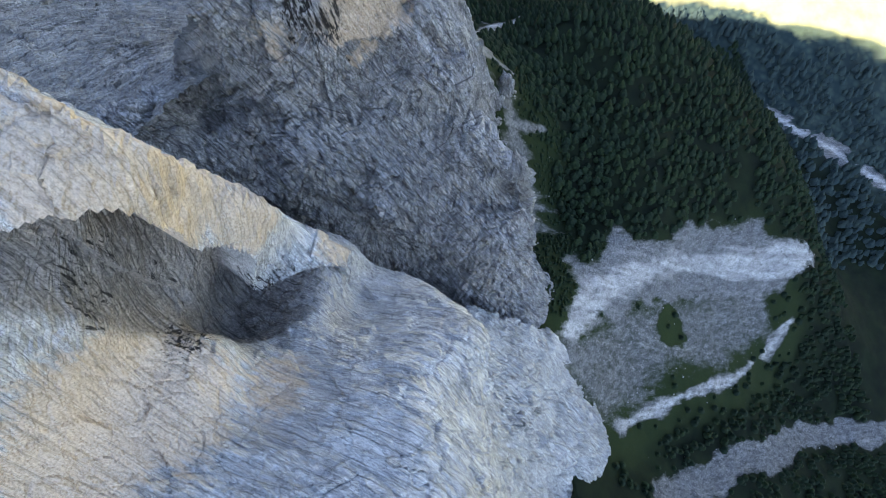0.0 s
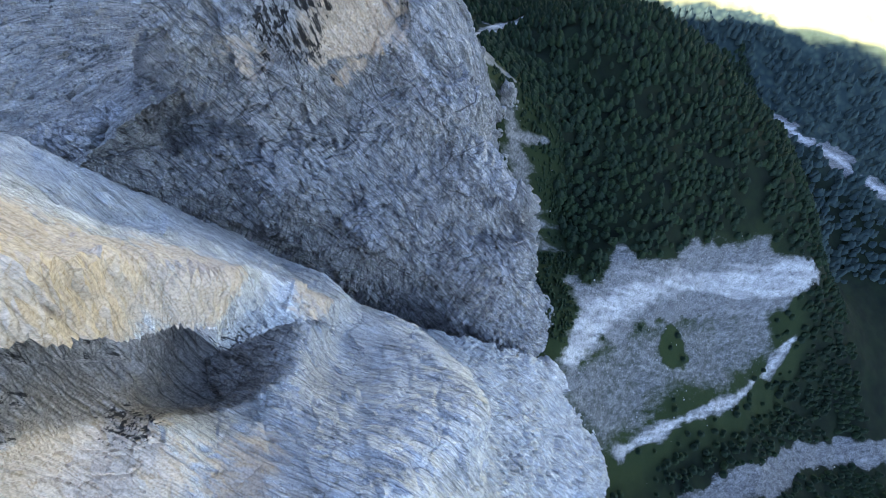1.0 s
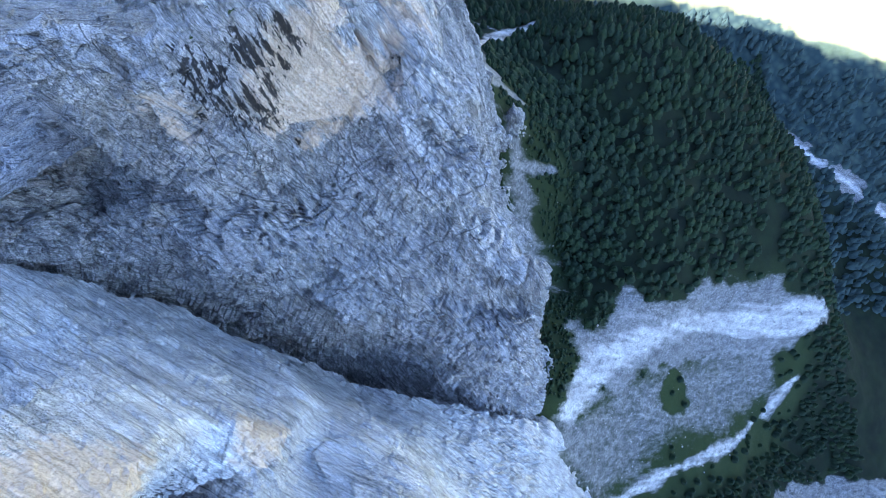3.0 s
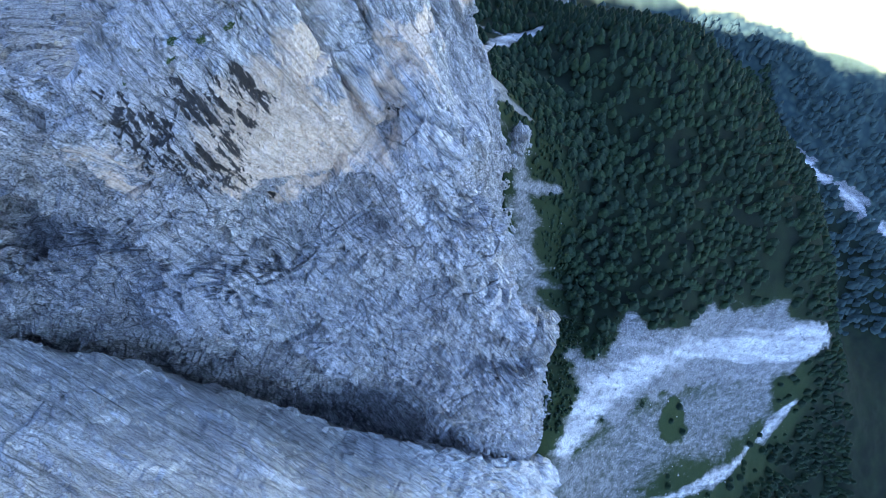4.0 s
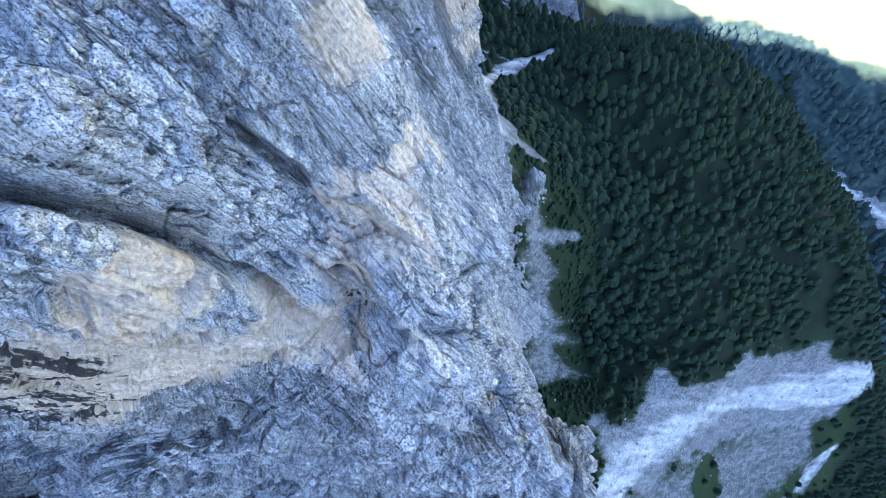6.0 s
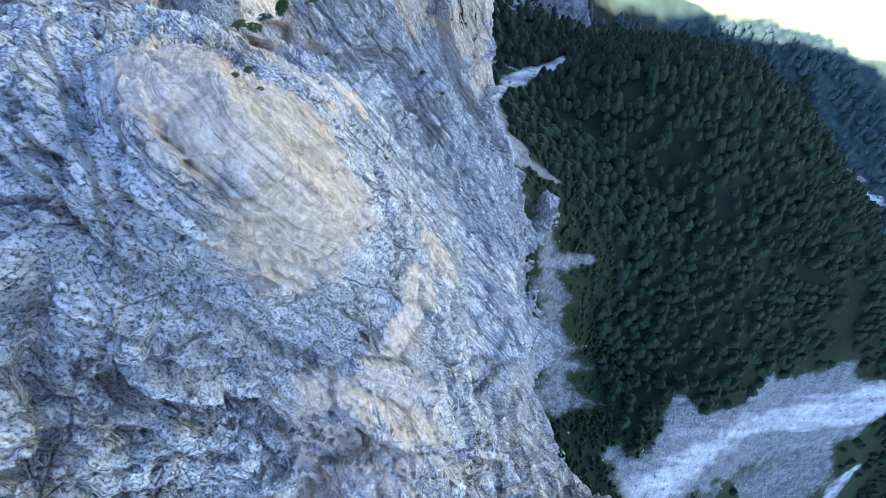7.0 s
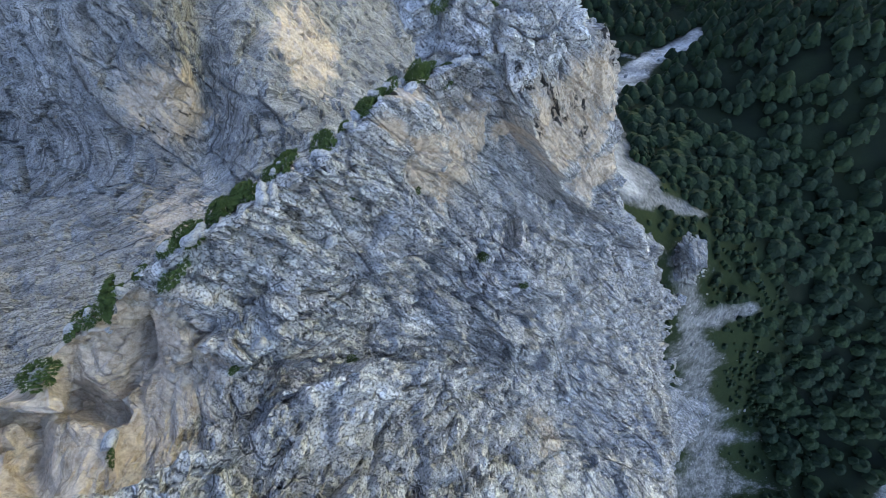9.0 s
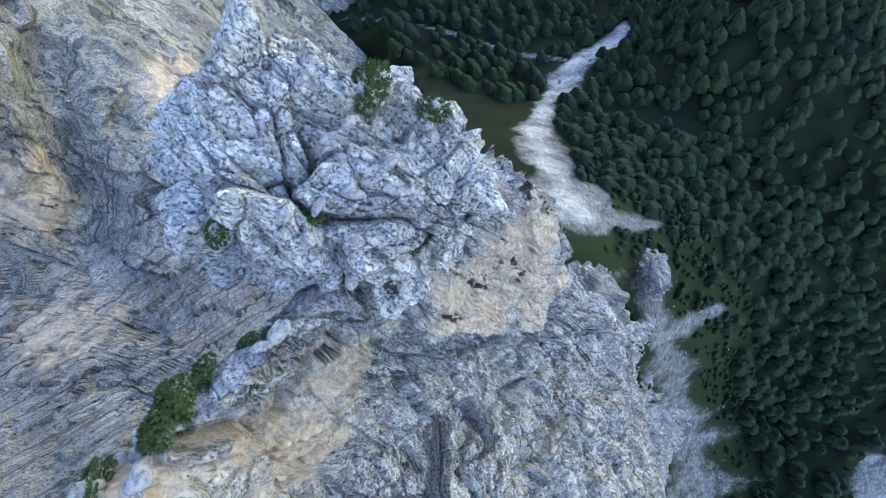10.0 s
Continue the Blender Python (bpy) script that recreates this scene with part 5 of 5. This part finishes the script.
def woodland(name, places, sides, levels, label, seed, low=0.55, high=1.0, mats=(SPRUCE, LARCH)):
    r = np.random.default_rng(seed)
    kinds = [ring_crown(r, h, w, sides, levels) for h, w in ((8.2, 2.9), (7.5, 2.7), (6.8, 3.1), (5.8, 2.4), (7.8, 2.7), (6.8, 2.9))]
    for part_mat, pick in zip(mats, (0, 1)):
        VV, FF, n = [], [], 0
        for i, (x, y, z) in enumerate(places):
            k = int(r.integers(0, 6))
            if (k >= 3) != bool(pick):
                continue
            V, F = kinds[k]
            a, s = r.uniform(0, 6.28), r.uniform(low, high)
            c, d = math.cos(a) * s, math.sin(a) * s
            VV.append(np.stack([x + V[:, 0] * c - V[:, 1] * d, y + V[:, 0] * d + V[:, 1] * c, z + V[:, 2] * s * 1.05], 1))
            FF.append(F + n)
            n += len(V)
        me = sheet(name, np.concatenate(VV), np.concatenate(FF), part_mat, smooth=False)
        tagged(new(name, me), label, "forest", kind="stuff")


woodland("spruce_forest", rest, 7, 5, "dense dark conifer forest on the spur", 11)
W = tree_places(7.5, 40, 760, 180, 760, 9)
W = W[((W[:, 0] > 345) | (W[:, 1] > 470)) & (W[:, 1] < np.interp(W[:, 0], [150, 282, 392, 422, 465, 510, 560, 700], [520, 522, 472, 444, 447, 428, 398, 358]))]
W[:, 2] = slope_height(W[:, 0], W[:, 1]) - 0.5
woodland("far_forest", W, 5, 3, "far forest across the valley, blue haze put into its colour", 12, 0.9, 1.5, (HAZY_WOOD, HAZY_WOOD))


# low scrub on the turf below the wall
S = np.random.default_rng(41).uniform((10, 90, 0), (100, 330, 0), (12000, 3))
s_, g_, w_, m_, f_, n_ = cover(S)
S = S[(g_ > 0.12) & (s_ < 0.45) & (n_ < 0.25) & (np.random.default_rng(42).random(len(S)) < 0.55)]
S[:, 2] = slope_height(S[:, 0], S[:, 1]) + 0.1
woodland("low_scrub", S, 6, 3, "low dark scrub and young conifers on the turf", 14, 0.12, 0.42)

# ---- loose stones, bushes and turf on the rock ----
bpy.context.view_layer.update()
CLIFF, HEAD = bpy.data.objects["main_cliff"], bpy.data.objects["pinnacle_head"]


def lump(rng, n=2):
    """A broken stone: a cube cut and bent out of true."""
    bm = bmesh.new()
    bmesh.ops.create_icosphere(bm, subdivisions=n, radius=1.0)
    for v in bm.verts:
        v.co.x *= 1.15
        v.co.z *= 0.75
    for k in range(7):
        d = Vector((rng.gauss(0, 1), rng.gauss(0, 1), rng.gauss(0, 1))).normalized()
        c = rng.uniform(0.45, 0.75)
        for v in bm.verts:
            h = v.co.dot(d)
            if h > c:
                v.co -= d * (h - c) * 0.92
    me = bpy.data.meshes.new("boulder")
    bm.to_mesh(me)
    bm.free()
    me.materials.append(BOULDER)
    return me


STONES = [lump(random.Random(k)) for k in range(6)]


def resting(x, y, z):
    hit, place, normal, _ = (HEAD if y > 204.8 and x < 1 else CLIFF).closest_point_on_mesh((x, y, z))
    return place, normal if normal.z > 0 else -normal


def boulder(x, y, z, size, rng):
    place, normal = resting(x, y, z)
    ob = new("boulder", STONES[rng.randrange(6)])
    s = size * rng.uniform(0.7, 1.3)
    ob.matrix_basis = Matrix.Translation(place + normal * s * 0.25) @ Euler((rng.uniform(-0.4, 0.4), rng.uniform(-0.4, 0.4), rng.uniform(0, 6.3))).to_matrix().to_4x4() @ Matrix.Diagonal((s, s * rng.uniform(0.7, 1), s * rng.uniform(0.7, 1), 1))
    return tagged(ob, "pale angular limestone boulder lying on the ridge", "boulder", "boulders on the ridge")


br = random.Random(21)
LEDGES = [((-9, 206.5, 191.5), 3.2, 26), ((-5, 208, 191), 3.0, 30), ((-17, 193, 197), 3.0, 16), ((-21, 188, 198), 3.0, 14), ((-13, 199, 193), 2.5, 12),
          ((-34, 133, 218), 5.0, 14), ((-44, 135, 214), 5.0, 12), ((-13, 195, 187), 3.0, 8)]
for (x, y, z), r, n in LEDGES:
    for k in range(n):
        boulder(x + br.gauss(0, r * 0.5), y + br.gauss(0, r * 0.5), z + br.gauss(0, 0.6), br.choice((0.12, 0.16, 0.2, 0.25, 0.3, 0.42)), br)


def pine_form(rng, tufts):
    """A low mountain pine: crooked stems and a cushion of needle tufts, with gaps."""
    V, F = [], []
    for t in range(tufts):
        a, r = rng.uniform(0, 6.28), math.sqrt(rng.random())
        c = Vector((r * math.cos(a), r * math.sin(a), (0.55 - 0.4 * r * r) * rng.uniform(0.55, 1.1)))
        up = (Vector((c.x, c.y, 0.9)) + Vector((rng.gauss(0, 0.4), rng.gauss(0, 0.4), rng.gauss(0, 0.2)))).normalized()
        side = up.orthogonal().normalized()
        for k in range(7):
            q = Matrix.Rotation(k * 0.9 + rng.uniform(0, 0.5), 3, up) @ side
            tip = c + (up * rng.uniform(0.5, 1) + q * rng.uniform(0.5, 1)) * 0.2
            w = up.cross(q) * 0.035
            b = len(V)
            V += [c - w, c + w, tip]
            F.append((b, b + 1, b + 2))
    return np.array(V), np.array(F)


def stem_form(rng):
    V, F = [], []
    for s in range(5):
        a = rng.uniform(0, 6.28)
        p, b = Vector((0, 0, -0.15)), len(V)
        for l in range(4):
            r = 0.04 * (1 - 0.25 * l)
            for i in range(4):
                V.append((p.x + r * math.cos(i * 1.57), p.y + r * math.sin(i * 1.57), p.z))
            p = p + Vector((math.cos(a) * 0.22, math.sin(a) * 0.22, 0.14 + rng.uniform(-0.04, 0.06)))
        for l in range(3):
            for i in range(4):
                j = (i + 1) % 4
                F += [(b + l * 4 + i, b + l * 4 + j, b + l * 4 + 4 + j), (b + l * 4 + i, b + l * 4 + 4 + j, b + l * 4 + 4 + i)]
    return np.array(V), np.array(F)


PINES = [(sheet("needles", *pine_form(random.Random(k), 230), PINE, smooth=False), sheet("stems", *stem_form(random.Random(k + 9)), BARK)) for k in range(3)]


def mountain_pine(x, y, z, size, rng):
    place, normal = resting(x, y, z)
    base = new("mountain_pine")
    base.matrix_basis = Matrix.Translation(place) @ Vector((0, 0, 1)).rotation_difference((Vector((0, 0, 1)) + 0.6 * normal).normalized()).to_matrix().to_4x4() @ Matrix.Rotation(rng.uniform(0, 6.3), 4, "Z") @ Matrix.Diagonal((size, size * rng.uniform(0.7, 1.2), size * rng.uniform(0.7, 1), 1))
    tagged(base, "low dark green mountain pine growing on a rock ledge", "bush", "bushes on the ridge")
    for nm, data in zip(("needles", "stems"), PINES[rng.randrange(3)]):
        ob = new(nm, data)
        ob.parent = base


BUSHES = [(-18, 192, 198, 1.0), (-20, 189, 198, 1.1), (-21, 187.5, 198, 0.9), (-15, 197, 195, 1.0), (-12, 200, 193, 0.9), (-11, 202, 190, 0.7), (-16, 192, 193, 0.6),
          (-14, 195, 188, 0.7), (-22, 180, 197, 0.6), (-20, 183, 194, 0.5), (-17, 185, 188, 0.5), (-11, 192, 181, 0.5), (-9, 191, 178, 0.5), (-17, 193.5, 197.5, 0.8),
          (-8, 206, 190.5, 0.5), (-7, 206, 190, 0.45), (-10, 203, 190, 0.6), (-11, 201, 190, 0.7), (-12, 200, 192, 1.0), (-3.5, 210.5, 191, 1.3), (-2, 209.5, 190, 0.8)]
BUSHES += [(-48, 136, 210, 0.9), (-42, 135, 215, 0.8), (-36, 133, 218, 0.8), (-32, 132, 218, 0.6), (-28, 132, 219, 0.6), (-37, 132, 216, 0.7), (-27, 134, 219, 0.5),
           (-13, 156, 218.5, 0.22), (-12, 157.5, 219, 0.26), (-11, 155.5, 218.5, 0.2), (-11, 160, 206, 0.3), (-14, 161, 207, 0.3), (-24, 186, 199.5, 1.2), (-26, 183, 200, 1.0), (-14, 199, 194.5, 1.0), (-11, 205, 192, 1.0)]
# a strip of them follows the crest
CREST_LINE = [(-29, 182, 202.5), (-24.5, 186.5, 200), (-20.5, 189, 199), (-18, 191, 198.5), (-17, 193, 198), (-16, 195, 196.5), (-15, 197, 195.5), (-14, 199, 194), (-12.8, 201, 193.5), (-11.5, 203, 193)]
for (x0, y0, z0), (x1, y1, z1) in zip(CREST_LINE, CREST_LINE[1:]):
    for k in range(4):
        u = (k + br.random()) / 4
        if br.random() < 0.8:
            BUSHES.append((x0 + u * (x1 - x0) - 0.5, y0 + u * (y1 - y0) + 0.5, z0 + u * (z1 - z0), br.uniform(0.5, 0.95)))
for x, y, z, s in BUSHES:
    for k in range(1):
        mountain_pine(x + br.gauss(0, 0.35), y + br.gauss(0, 0.35), z, s * br.uniform(0.6, 1.1), br)
    if not 150 < y < 165:
        boulder(x + br.gauss(0, 1.2), y + br.gauss(0, 1.2), z, 0.4, br)

# ---- stones of the scree ----
def scree_stones():
    r = np.random.default_rng(31)
    P = np.stack([r.uniform(15, 300, 60000), r.uniform(-30, 345, 60000), np.zeros(60000)], 1)
    s, g, w, m, fl, fn = cover(P)
    P = P[(r.random(len(P)) < 0.12 * s + 0.08 * fn + 0.004 * g + 0.001)][:9000]
    P[:, 2] = slope_height(P[:, 0], P[:, 1]) + 1.2 * fractal(P * (1, 1, 0), 18, 4, 91)
    kinds = []
    for k in range(5):
        me = lump(random.Random(50 + k), 1)
        V = np.array([v.co for v in me.vertices])
        F = np.array([p.vertices for p in me.polygons])
        kinds.append((V, F))
    VV, FF, n = [], [], 0
    for x, y, z in P:
        V, F = kinds[int(r.integers(0, 5))]
        a, q = r.uniform(0, 6.28), 0.15 + 0.9 * r.random() ** 6
        c, d = math.cos(a) * q, math.sin(a) * q
        VV.append(np.stack([x + V[:, 0] * c - V[:, 1] * d, y + V[:, 0] * d + V[:, 1] * c, z + V[:, 2] * q + 0.1], 1))
        FF.append(F + n)
        n += len(V)
    me = sheet("scree_stones", np.concatenate(VV), np.concatenate(FF), PEBBLE, smooth=False)
    tagged(new("scree_stones", me), "pale limestone stones scattered on the scree", "stones", kind="stuff")


scree_stones()
